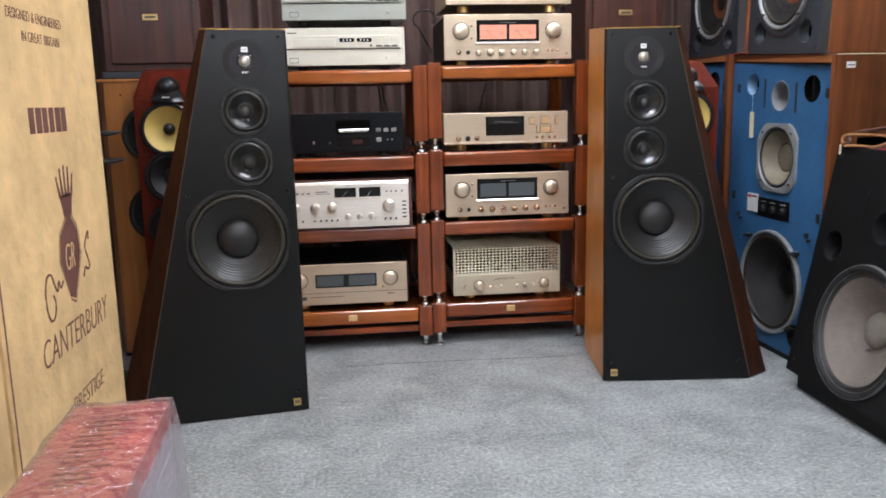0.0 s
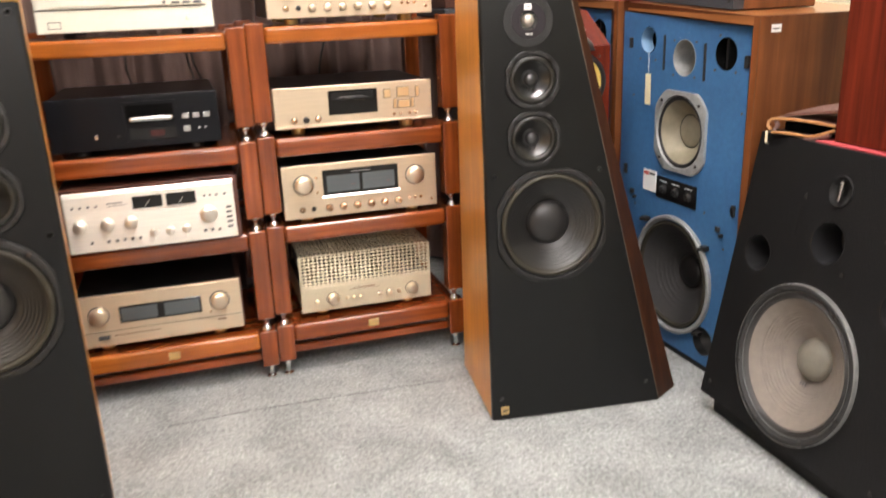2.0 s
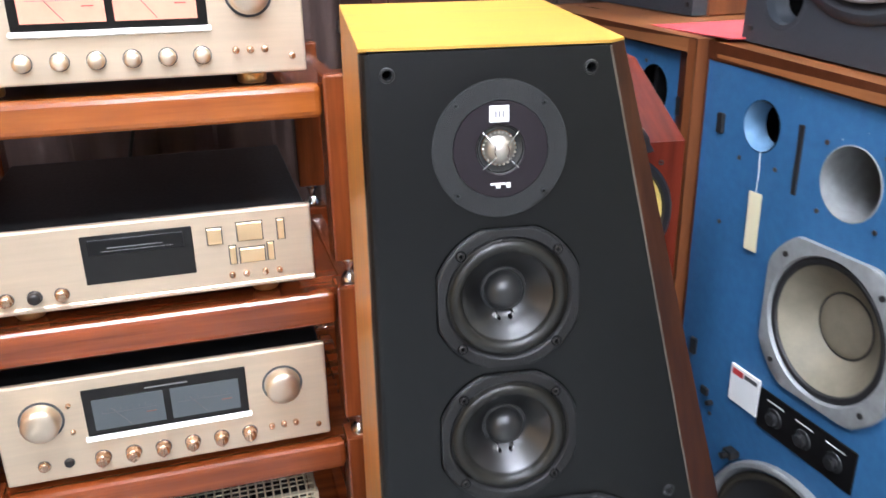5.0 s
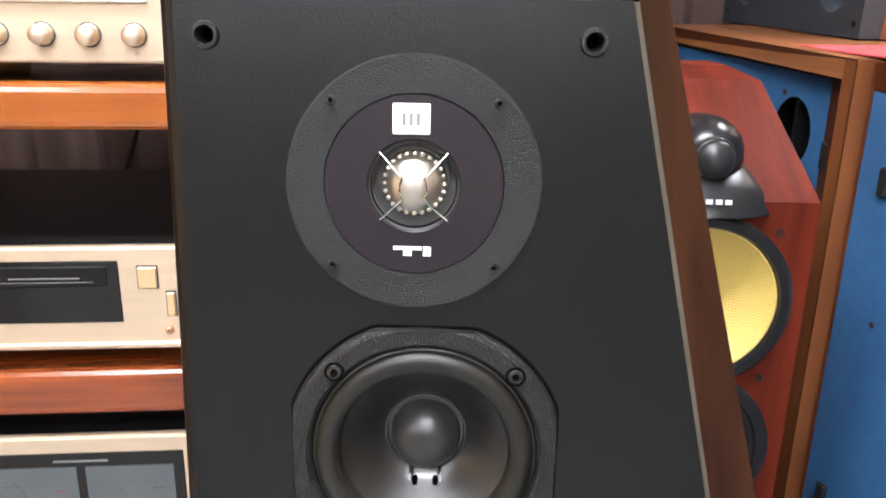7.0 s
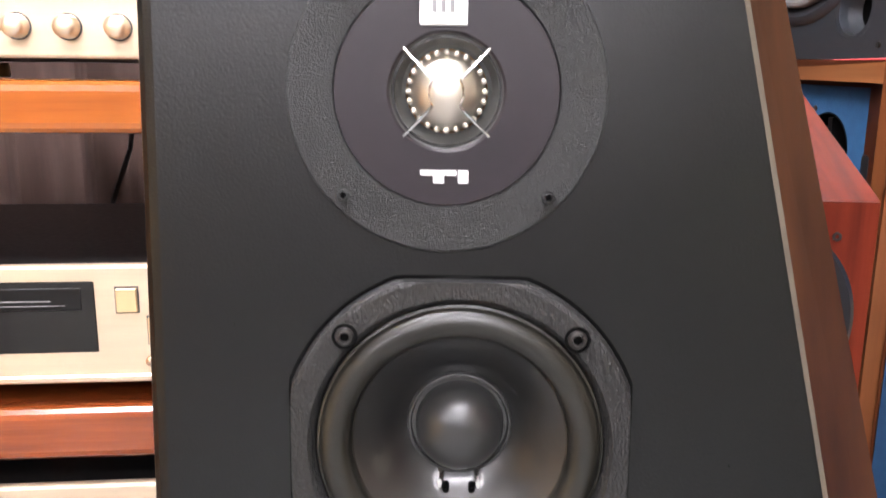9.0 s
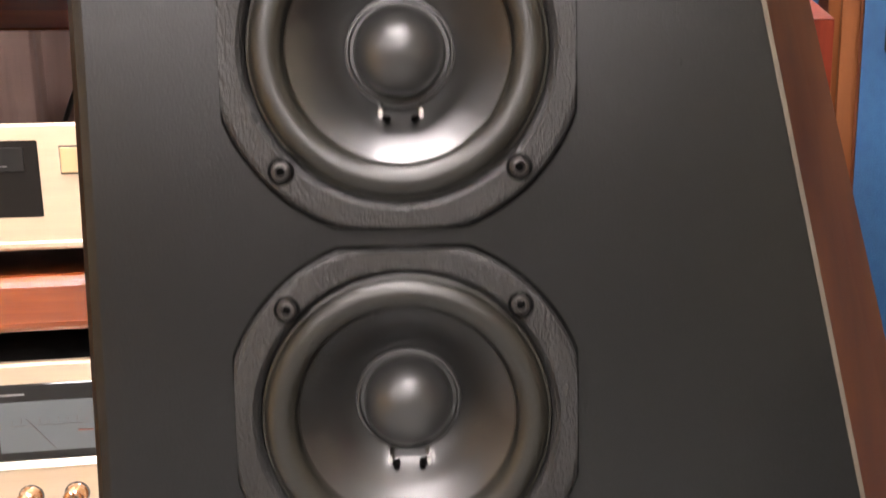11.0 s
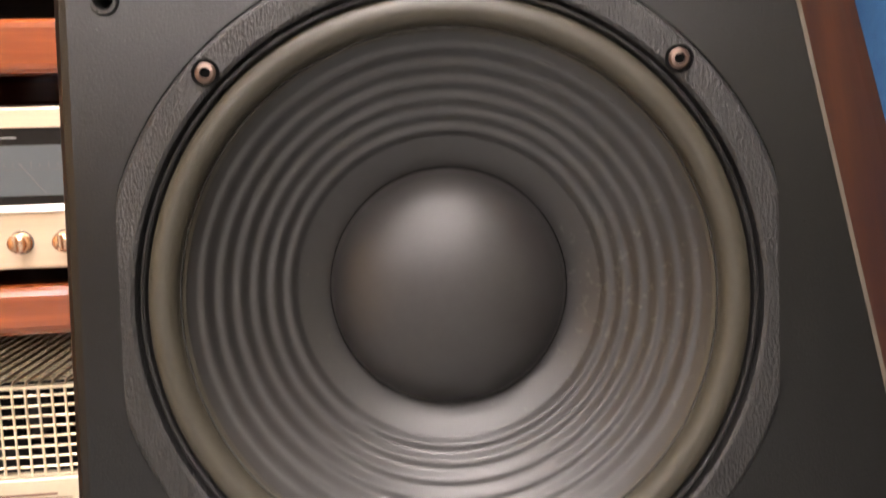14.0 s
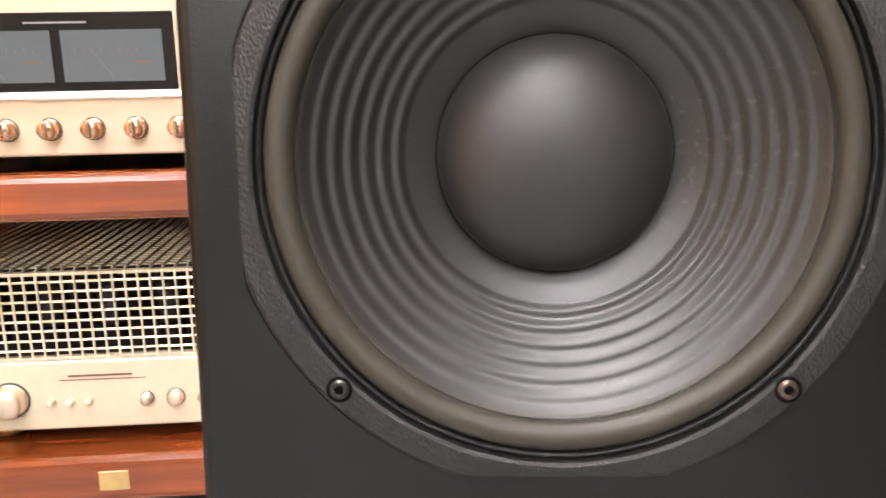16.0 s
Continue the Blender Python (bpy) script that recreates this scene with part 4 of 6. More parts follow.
def black_player():
    w, d, z0, h = 0.44, 0.38, 0.018, 0.141
    t = thing("cd_player", pose(0.105, 3.0, 0.733), "blue-black disc player with a half-open tray", "cd player")
    f = unit_body(t, w, d, z0, z0 + h, "dark_blue_black", "dark_blue_black", 0.014)
    feet(t, w, d, 0, z0, "rubber", 0.022)
    part("recess", box(0.198, 0.320, -0.0006, 0.001, z0 + 0.066, z0 + 0.114), "hole", f, "dark recess of the tray")
    part("tray", box(0.203, 0.318, -0.016, 0.0, z0 + 0.070, z0 + 0.085, 0.007, seg=4), "steel", f, "bright metal disc tray lip")
    part("drawer_frame", rect_frame(0.188, 0.330, z0 + 0.014, z0 + 0.124, 0.004, -0.0022, 0.0004), "dark_blue_black", f, "raised frame round drawer and display")
    win = part("display", box(0.200, 0.320, -0.0012, 0.001, z0 + 0.020, z0 + 0.052), "glass_black", f, "dark display")
    part("lit_digits", box(0.255, 0.292, -0.0018, -0.001, z0 + 0.028, z0 + 0.044), "red_glow", win, "faint red display digits")
    for i in range(3):
        button(f, 0.341 + i * 0.028, 0.360 + i * 0.028, z0 + 0.070, z0 + 0.084, -0.004, "steel", "small silver key")
    button(f, 0.341, 0.360, z0 + 0.034, z0 + 0.050, -0.004, "steel", "small silver key")
    for x in (0.383, 0.400):
        knob(f, x, z0 + 0.042, 0.0022, 0.003, "white")
    knob(f, 0.172, z0 + 0.034, 0.004, 0.003, "dark_screw")
    button(f, 0.112, 0.12, z0 + 0.03, z0 + 0.042, -0.003, "steel")


black_player()


def silver_amplifier():
    w, d, z0, h = 0.446, 0.36, 0.008, 0.166
    t = thing("amplifier", pose(0.111, 2.972, 0.471), "brushed silver stereo amplifier in a dark wooden case", "amplifier")
    wood = box(-0.01, w + 0.012, 0.006, 0.018, z0 - 0.006, z0 + h + 0.008)
    case = box(-0.01, w + 0.012, 0.0185, d, z0 - 0.006, z0 + h + 0.008, 0.003)
    merge(case, wood)
    part("case", case, "dark_walnut", t, "dark red-brown wooden case")
    f = part("faceplate", box(0, w, -0.006, 0.0055, z0, z0 + h, 0.002), "silver", t)
    feet(t, w, d, 0, 0.003, "rubber", 0.014)
    part("groove", box(0.002, w - 0.002, -0.0066, -0.004, z0 + 0.1055, z0 + 0.107), "turned_silver", f)
    part("top_bevel", loft([[(x, -0.0062, z0 + h - 0.009), (x, -0.0075, z0 + h - 0.0085), (x, 0.001, z0 + h + 0.0015), (x, 0.002, z0 + h + 0.001)] for x in (0.001, w - 0.001)]), "turned_silver", f, "bright bevelled top edge")
    for x0 in (0.176, 0.265):
        m = part("meter", box(x0, x0 + 0.078, -0.0075, -0.004, z0 + 0.111, z0 + 0.145), "glass_black", f, "dark power meter")
        nd = box(-0.0004, 0.0004, -0.0080, -0.0074, 0, 0.024)
        nd.transform(pose(x0 + 0.03, 0, z0 + 0.114, 0, 40, 0))
        part("needle", nd, "silver", m)
    for x in (0.035, 0.105, 0.166):
        knob(f, x, z0 + 0.076, 0.0175, 0.026, "turned_silver", "turned silver knob")
    knob(f, 0.372, z0 + 0.076, 0.0235, 0.026, "turned_silver", "large silver volume knob")
    for x in (0.222, 0.265, 0.308):
        k = knob(f, x, z0 + 0.040, 0.0115, 0.014, "turned_silver", "small silver pointer knob")
        part("pointer", box(x - 0.002, x + 0.002, -0.022, -0.014, z0 + 0.02, z0 + 0.05, 0.001), "silver", k)
    for x in (0.02, 0.04, 0.06, 0.08, 0.363, 0.379, 0.396, 0.418):
        button(f, x, x + 0.006, z0 + 0.125, z0 + 0.131, -0.010, "ink")
    for x in (0.055, 0.098, 0.120, 0.140, 0.160, 0.180, 0.355, 0.374, 0.394):
        button(f, x, x + 0.007, z0 + 0.024, z0 + 0.031, -0.010, "ink")
    for i in range(5):
        button(f, 0.421, 0.436, z0 + 0.030 + i * 0.0142, z0 + 0.035 + i * 0.0142, -0.009, "ink")
    part("mark", box(0.11, 0.15, -0.0065, -0.005, z0 + 0.131, z0 + 0.134), "ink", f)
    part("mark", box(0.11, 0.16, -0.0065, -0.005, z0 + 0.124, z0 + 0.1255), "ink", f)


silver_amplifier()


def plain_amplifier():
    w, d, z0, h = 0.463, 0.40, 0.022, 0.156
    t = thing("amplifier", pose(0.082, 3.02, 0.155), "champagne amplifier with two dark blue meters", "amplifier", "champagne amplifiers")
    f = unit_body(t, w, d, z0, z0 + h, "champagne", "black_metal", 0.016)
    part("side_panel", box(w - 0.006, w + 0.006, 0.018, d, z0 + 0.002, z0 + h - 0.004, 0.002), "dark_walnut", t)
    feet(t, w, d, 0, z0)
    part("groove", box(0.002, w - 0.002, -0.0006, 0.002, z0 + 0.0455, z0 + 0.047), "ink", f)
    win = part("meter_window", box(0.118, 0.348, -0.0015, 0.002, z0 + 0.066, z0 + 0.117, 0.001), "glass_black", f, "dark meter window")
    for x0 in (0.124, 0.243):
        m = part("meter", box(x0, x0 + 0.099, -0.0022, -0.001, z0 + 0.072, z0 + 0.111), "meter_blue", win, "dim blue-grey meter")
        part("mark", box(x0 + 0.012, x0 + 0.085, -0.0027, -0.0021, z0 + 0.094, z0 + 0.0955), "ink", m)
    for x in (0.062, 0.400):
        part("ring", lathe([(0.0285, 0.001), (0.0285, -0.0015), (0.0255, -0.0016)], x, z0 + 0.096, 40), "ink", f, smooth=True)
        knob(f, x, z0 + 0.096, 0.0245, 0.02, "turned", "large champagne knob")
    button(f, 0.053, 0.084, z0 + 0.022, z0 + 0.034, -0.004, "ink", "dark power key")
    part("mark", box(0.096, 0.225, -0.0008, 0.001, z0 + 0.03, z0 + 0.032), "box_ink", f)
    part("mark", box(0.388, 0.414, -0.0008, 0.001, z0 + 0.034, z0 + 0.037), "box_ink", f)
    knob(f, 0.371, z0 + 0.063, 0.003, 0.003, "rose")


plain_amplifier()

# cables behind the racks
for pts, nm in ((((0.30, 3.40, 1.0), (0.295, 3.42, 0.93), (0.31, 3.41, 0.86), (0.29, 3.38, 0.80)), "a"), (((0.49, 3.40, 1.0), (0.50, 3.42, 0.93), (0.52, 3.42, 0.88), (0.55, 3.40, 0.80)), "b"), (((0.475, 3.40, 1.0), (0.485, 3.43, 0.93), (0.50, 3.42, 0.86), (0.53, 3.38, 0.80)), "c"), (((0.93, 3.42, 1.0), (0.915, 3.44, 0.95), (0.90, 3.42, 0.90), (0.885, 3.38, 0.83)), "d")):
    tagged(link_mesh("cable", tube(pts, 0.0035, 8), "cable", smooth=True), "thin black cable hanging behind a rack shelf", "cable", "hanging cables")
coil = [(0.655 + 0.03 * math.cos(a) - 0.006 * a, 3.12 + 0.01 * a, 1.235 + 0.028 * math.sin(a)) for a in np.linspace(-1.0, 4.6, 16)] + [(0.66, 3.25, 1.16), (0.69, 3.3, 1.12)]
tagged(link_mesh("cable", tube(coil, 0.0035, 8), "cable", smooth=True), "looped black cable beside an amplifier", "cable", "hanging cables")


# ---- curtain ----
def curtain(x0, x1, y, h):
    bm = bmesh.new()
    n, rows = 480, 9
    grid = []
    for j in range(rows):
        z = 0.02 + (h - 0.02) * j / (rows - 1)
        line = []
        for i in range(n + 1):
            x = x0 + (x1 - x0) * i / n
            w = 0.028 * math.sin(x * 42 + 1.6 * math.sin(x * 7)) + 0.012 * math.sin(x * 91 + 0.5 * z)
            line.append(bm.verts.new((x, y + w * (0.85 + 0.1 * z), z)))
        grid.append(line)
    for a, b in zip(grid, grid[1:]):
        for i in range(n):
            bm.faces.new((a[i], a[i + 1], b[i + 1], b[i]))
    ob = link_mesh("curtain", bm, "curtain", smooth=True)
    return tagged(ob, "mauve-brown pleated curtain hanging behind the racks", "curtain")


curtain(-1.85, 2.35, 3.86, 2.58)


# ---- blue studio monitors ----
def clamp_driver(parent, name, cy, cz, r, frame_mat, cone_mat, depth, label, cap_r, cap_mat, ribs=0, lip=0.0):
    """A large round driver facing -y in its parent's frame."""
    fr = part(name, lathe([(r, 0.0), (r, -0.010), (r * 0.985, -0.013), (r * 0.95, -0.013), (r * 0.93, -0.006), (r * 0.905, 0.0)], cy, cz, 72), frame_mat, parent, label, True)
    part("surround", lathe([(r * 0.905, -0.004)] + [(r * (0.865 + 0.035 * math.cos(a)), -0.003 - r * 0.035 * math.sin(a)) for a in np.linspace(0, math.pi, 9)] + [(r * 0.82, 0.0)], cy, cz, 72), "surround" if cone_mat != "paper_grey" else "paper_dark", fr, smooth=True)
    prof = []
    for i in range(61):
        q = r * 0.83 - i * (r * 0.83 - cap_r * 0.97) / 60
        d = depth * ((r * 0.83 - q) / (r * 0.83 - cap_r)) ** 0.95
        if ribs and 0.25 < i / 60 < 0.85:
            d -= 0.0012 * max(0, math.cos(i / 60 * ribs * 2 * math.pi)) ** 2
        prof.append((q, d))
    part("cone", lathe(prof, cy, cz, 72), cone_mat, fr, smooth=True)
    part("dust_cap", lathe([(cap_r, depth)] + [(cap_r * math.cos(a), depth - 0.002 - cap_r * 0.45 * math.sin(a)) for a in np.linspace(0, math.pi / 2, 9)], cy, cz, 56), cap_mat, fr, smooth=True)
    return fr


def blue_monitor(m, label, detailed, HL, HR, er, up=1.0):
    """Local x along the front to the viewer's right, y back, z up."""
    W, D, T, HB = 0.641, 0.46, 0.024, 1.049
    t = thing("studio_monitor", m, label, "speaker", "blue-fronted studio monitors")

    def high(x):
        return HL + (HR - HL) * x / W

    def board(x0, x1, low, y0=0.004, y1=0.004):
        return loft([[(x, y, z0), (x, D, z0), (x, D, z1), (x, y, z1)] for x, y, z0, z1 in ((x0, y0, low(x0), high(x0)), (x1, y1, low(x1), high(x1)))])

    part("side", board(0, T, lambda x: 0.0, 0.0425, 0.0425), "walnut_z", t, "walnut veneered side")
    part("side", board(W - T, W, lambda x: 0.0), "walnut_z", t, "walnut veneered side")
    part("top", board(T + 0.0002, W - T - 0.0002, lambda x: high(x) - T, 0.0226), "walnut_toplit", t, "walnut veneered top, painted lighter as lit from above")
    part("back", box(T + 0.001, W - T - 0.001, D - 0.02, D - 0.001, 0.03, min(HL, HR) - T - 0.001), "walnut_z", t)
    part("plinth", box(T + 0.001, W - T - 0.001, 0.03, D - 0.021, 0.0, 0.03), "black_edge", t)
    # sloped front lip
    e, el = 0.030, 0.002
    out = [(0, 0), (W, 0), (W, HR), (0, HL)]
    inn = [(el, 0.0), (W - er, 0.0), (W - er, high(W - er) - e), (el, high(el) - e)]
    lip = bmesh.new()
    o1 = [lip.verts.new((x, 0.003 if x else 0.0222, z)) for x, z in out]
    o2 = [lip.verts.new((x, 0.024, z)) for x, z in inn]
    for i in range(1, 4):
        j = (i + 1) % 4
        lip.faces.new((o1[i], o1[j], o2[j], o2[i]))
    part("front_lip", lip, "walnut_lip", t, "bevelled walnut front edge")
    holes = ((0.140, 0.962, 0.038), (0.3185, 0.919, 0.051), (0.497, 0.940, 0.042), (0.3205, 0.705, 0.106), (0.3145, 0.2585, 0.168), (0.478, 0.096, 0.043))
    pan = part("panel", board_with_holes([(el + 0.001, 0.022), (W - er + 0.008, 0.022), (W - er + 0.008, (high(W - er) - e + 0.008) / up), (el + 0.001, (high(el) - e + 0.008) / up)], holes, 0.0245, 0.042), "blue", t, "blue painted baffle panel")
    # black board added behind the panel to darken what shows through the holes
    part("dark_backing", box(0.05, W - 0.05, 0.16, 0.17, 0.05, HB - 0.06), "hole", t)
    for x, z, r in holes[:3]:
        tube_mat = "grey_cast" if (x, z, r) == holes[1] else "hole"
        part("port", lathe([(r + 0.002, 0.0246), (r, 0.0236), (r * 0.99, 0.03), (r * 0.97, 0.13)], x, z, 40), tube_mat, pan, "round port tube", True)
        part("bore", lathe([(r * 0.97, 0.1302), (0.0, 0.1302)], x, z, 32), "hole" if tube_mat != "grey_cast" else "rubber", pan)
    x, z, r = holes[5]
    part("port", lathe([(r + 0.002, 0.0240), (r, 0.0236), (r * 0.97, 0.05), (r * 0.5, 0.075), (0, 0.08)], x, z, 32), "rubber", pan, "dark corner port", True)
    x, z, r = holes[0]
    part("port_flare", lathe([(r + 0.001, 0.0242), (r, 0.0236), (r * 0.95, 0.030), (r * 0.86, 0.048), (r * 0.84, 0.060)], x, z, 40), "port_blue", pan, "pale blue port flare", True)
    part("horn_blade", box(0.493, 0.501, 0.028, 0.14, 0.902, 0.978), "black_metal", pan)
    for x, zc in ((0.2215, 0.929), (0.410, 0.9125)):
        part("slot", box(x - 0.006, x + 0.006, 0.0225, 0.03, zc - 0.052, zc + 0.052, 0.003, seg=2), "rubber", pan, "black rubber strip")
    for x, z in ((0.0495, 0.9505), (0.582, 0.9245), (0.040, 0.546), (0.571, 0.524), (0.040, 0.19), (0.575, 0.19)):
        part("clip", box(x - 0.008, x + 0.008, 0.0185, 0.026, z - 0.016, z + 0.016, 0.002), "rubber", pan, "black grille clip")
    for x, z in ((0.270, 0.966), (0.370, 0.966), (0.270, 0.868), (0.370, 0.868), (0.10, 0.905), (0.18, 0.905), (0.455, 0.895), (0.54, 0.895), (0.47, 0.987), (0.07, 0.79), (0.575, 0.79), (0.10, 0.44), (0.45, 0.49), (0.54, 0.405)):
        part("screw", lathe([(0.0038, 0.0245), (0.0036, 0.0228), (0.0, 0.0226)], x, z, 10), "bronze", pan, smooth=True)
    # octagonal tan driver
    fr = part("midrange", lathe([(0.1385, 0.0245), (0.1385, 0.018), (0.1345, 0.0155), (0.109, 0.015), (0.106, 0.020), (0.104, 0.03)], 0.3205, 0.705, 96, clip=0.1195), "grey_cast", t, "midrange driver in a grey octagonal frame", True)
    part("surround", lathe([(0.106, 0.021), (0.102, 0.018), (0.097, 0.019), (0.093, 0.024)], 0.3205, 0.705, 64), "rubber", fr, smooth=True)
    part("cone", lathe([(0.094, 0.022), (0.075, 0.038), (0.052, 0.058), (0.049, 0.0606)], 0.3205, 0.705, 64), "paper_tan", fr, "tan doped paper cone", True)
    part("dust_cap", lathe([(0.0475 * math.cos(a), 0.060 - 0.007 * math.sin(a)) for a in np.linspace(0.0, math.pi / 2, 9)], 0.3205, 0.705, 56), "paper_tan", fr, "tan dust cap", True)
    part("cap_seam", lathe([(0.0505, 0.0592), (0.0490, 0.0585), (0.0470, 0.0588)], 0.3205, 0.705, 56), "rubber", fr, smooth=True)
    for i in (-1, 1):
        for j in (-1, 1):
            part("screw", lathe([(0.005, 0.0155), (0.0045, 0.0135), (0, 0.013)], 0.3205 + i * 0.087, 0.705 + j * 0.087, 12), "dark_screw", fr, smooth=True)
    # attenuator plate
    pl = part("control_plate", box(0.2140, 0.4110, 0.0215, 0.0244, 0.4880, 0.5570, 0.001), "black_metal", t, "black plate with three level knobs")
    for x in (0.252, 0.313, 0.374):
        k = part("knob", lathe([(0.016, 0.0214), (0.015, 0.0195), (0.010, 0.0190), (0.010, 0.012), (0.008, 0.0105), (0, 0.0105)], x, 0.520, 28), "rubber", pl, smooth=True)
        part("mark", box(x - 0.018, x + 0.018, 0.0208, 0.0214, 0.5430, 0.5445), "white", pl)
    lab = part("label_card", box(0.1450, 0.2130, 0.0205, 0.0243, 0.4990, 0.5650), "white", t, "white paper label card")
    part("mark", box(0.149, 0.175, 0.0199, 0.0204, 0.549, 0.560), "red_ink", lab)
    part("mark", box(0.178, 0.208, 0.0199, 0.0204, 0.552, 0.559), "ink", lab)
    # woofer with clamps
    wf = clamp_driver(t, "woofer", 0.3145, 0.2585, 0.188, "grey_cast", "black_paper", 0.075, "fifteen inch woofer in a grey cast frame", 0.052, "cap", 9)
    wf.location.y = 0.0245
    for a in (40, 133, 220, 318):
        x, z = 0.3145 + 0.204 * math.cos(radians(a)), 0.2585 + 0.204 * math.sin(radians(a))
        c = part("clamp", box(x - 0.012, x + 0.012, 0.004, 0.0243, z - 0.007, z + 0.007, 0.002), "dark_screw", t, "steel driver clamp with its bolt")
        part("bolt", lathe([(0.006, 0.004), (0.006, -0.006), (0.003, -0.007), (0, -0.007)], x, z, 12), "dark_screw", c, smooth=True)
    for x, z in ((0.520, 0.452), (0.0895, 0.472)):
        h = part("hook", box(x - 0.015, x + 0.004, 0.0175, 0.0243, z - 0.002, z + 0.014, 0.002), "rubber", t, "small black grille catch")
        part("peg", lathe([(0.005, 0.0243), (0.005, 0.014), (0.003, 0.012), (0, 0.012)], x + 0.012, z - 0.009, 12), "dark_screw", h, smooth=True)
    if detailed:
        tag = part("price_tag", box(0.1535, 0.1815, 0.0180, 0.0192, 0.766, 0.860, 0.0004), "tag", t, "cream paper tag on a string")
        tag.rotation_euler = (0, radians(-1), 0)
        part("string", tube([(0.1675, 0.0186, 0.858), (0.169, 0.0186, 0.89), (0.163, 0.022, 0.922)], 0.0007, 5), "white", tag)
        st = part("sticker", box(W + 0.0002, W + 0.0012, 0.038, 0.068, 1.000, 1.019), "white", t, "small white sticker with a printed line")
        part("mark", box(W + 0.0012, W + 0.0016, 0.042, 0.064, 1.007, 1.010), "ink", st)
    # the fittings sit higher on the taller cabinet
    for ob in t.children_recursive:
        if up > 1 and ob.type == "MESH" and ob.name.split(".")[0] not in ("side", "top", "back", "plinth", "front_lip"):
            ob.data.transform(Matrix.Scale(up, 4, (0, 0, 1)))
    return t


blue_monitor(pose(1.800, 3.035, 0, 0, 0, -87), "blue-fronted walnut studio monitor with a paper tag", True, 1.0755, 1.040, 0.050)
blue_monitor(pose(1.766, 3.679, 0, 0, 0, -87), "blue-fronted walnut studio monitor behind a cherry speaker", False, 1.092, 1.0775, 0.070, 1.036)

tagged(link_mesh("cloth", box(1.83, 2.2, 2.99, 3.28, 1.0790, 1.082, 0.001), "red_cloth"), "red cloth lying between two monitor tops", "cloth")


def ported_monitor(m, label):
    W, HB, D = 0.455, 0.62, 0.27
    t = thing("bookshelf_speaker", m, label, "speaker", "ported monitors on blue speakers")
    part("cabinet", box(0, W, 0.035, D, 0, HB, 0.003), "walnut_warm", t, "warm walnut cabinet")
    baf = part("baffle", board_with_holes([(0.002, 0.002), (W - 0.002, 0.002), (W - 0.002, HB - 0.002), (0.002, HB - 0.002)], ((0.085, 0.075, 0.039), (W - 0.085, 0.075, 0.039), (W / 2, 0.245, 0.150)), 0.0, 0.034), "moulded_grey", t, "moulded dark grey baffle")
    for x in (0.085, W - 0.085):
        part("port", lathe([(0.047, -0.0005), (0.043, 0.002), (0.040, 0.010), (0.036, 0.03), (0.033, 0.034), (0.0, 0.0345)], x, 0.075, 40), "moulded_grey", baf, "flared bass port", True)
        part("bore", lathe([(0.031, 0.033), (0, 0.033)], x, 0.075, 30), "hole", baf)
    part("scoop", lathe([(0.190, -0.001), (0.186, -0.005), (0.176, -0.007), (0.167, -0.003), (0.163, 0.0)], W / 2, 0.245, 72), "moulded_grey", baf, smooth=True)
    wf = clamp_driver(t, "woofer", W / 2, 0.245, 0.162, "grey_cast", "cone", 0.05, "woofer in a bright cast ring", 0.05, "cap", 5)
    wf.location.y = -0.001
    for a in (225, 315):
        part("screw", lathe([(0.008, -0.010), (0.008, -0.016), (0.004, -0.017), (0, -0.017)], W / 2 + 0.156 * math.cos(radians(a)), 0.245 + 0.156 * math.sin(radians(a)), 14), "steel", t, smooth=True)
    for x in (0.02, W - 0.02):
        part("screw", lathe([(0.005, 0.0), (0.0045, -0.002), (0, -0.002)], x, 0.022, 12), "dark_screw", t, smooth=True)
    return t


ported_monitor(pose(1.857, 3.004, 1.0756, 0, 3.1, -88.5), "dark-fronted ported monitor standing on a blue speaker")
ported_monitor(pose(1.961, 3.775, 1.0942, 0, 1.3, -88.5), "dark-fronted ported monitor standing on a blue speaker")


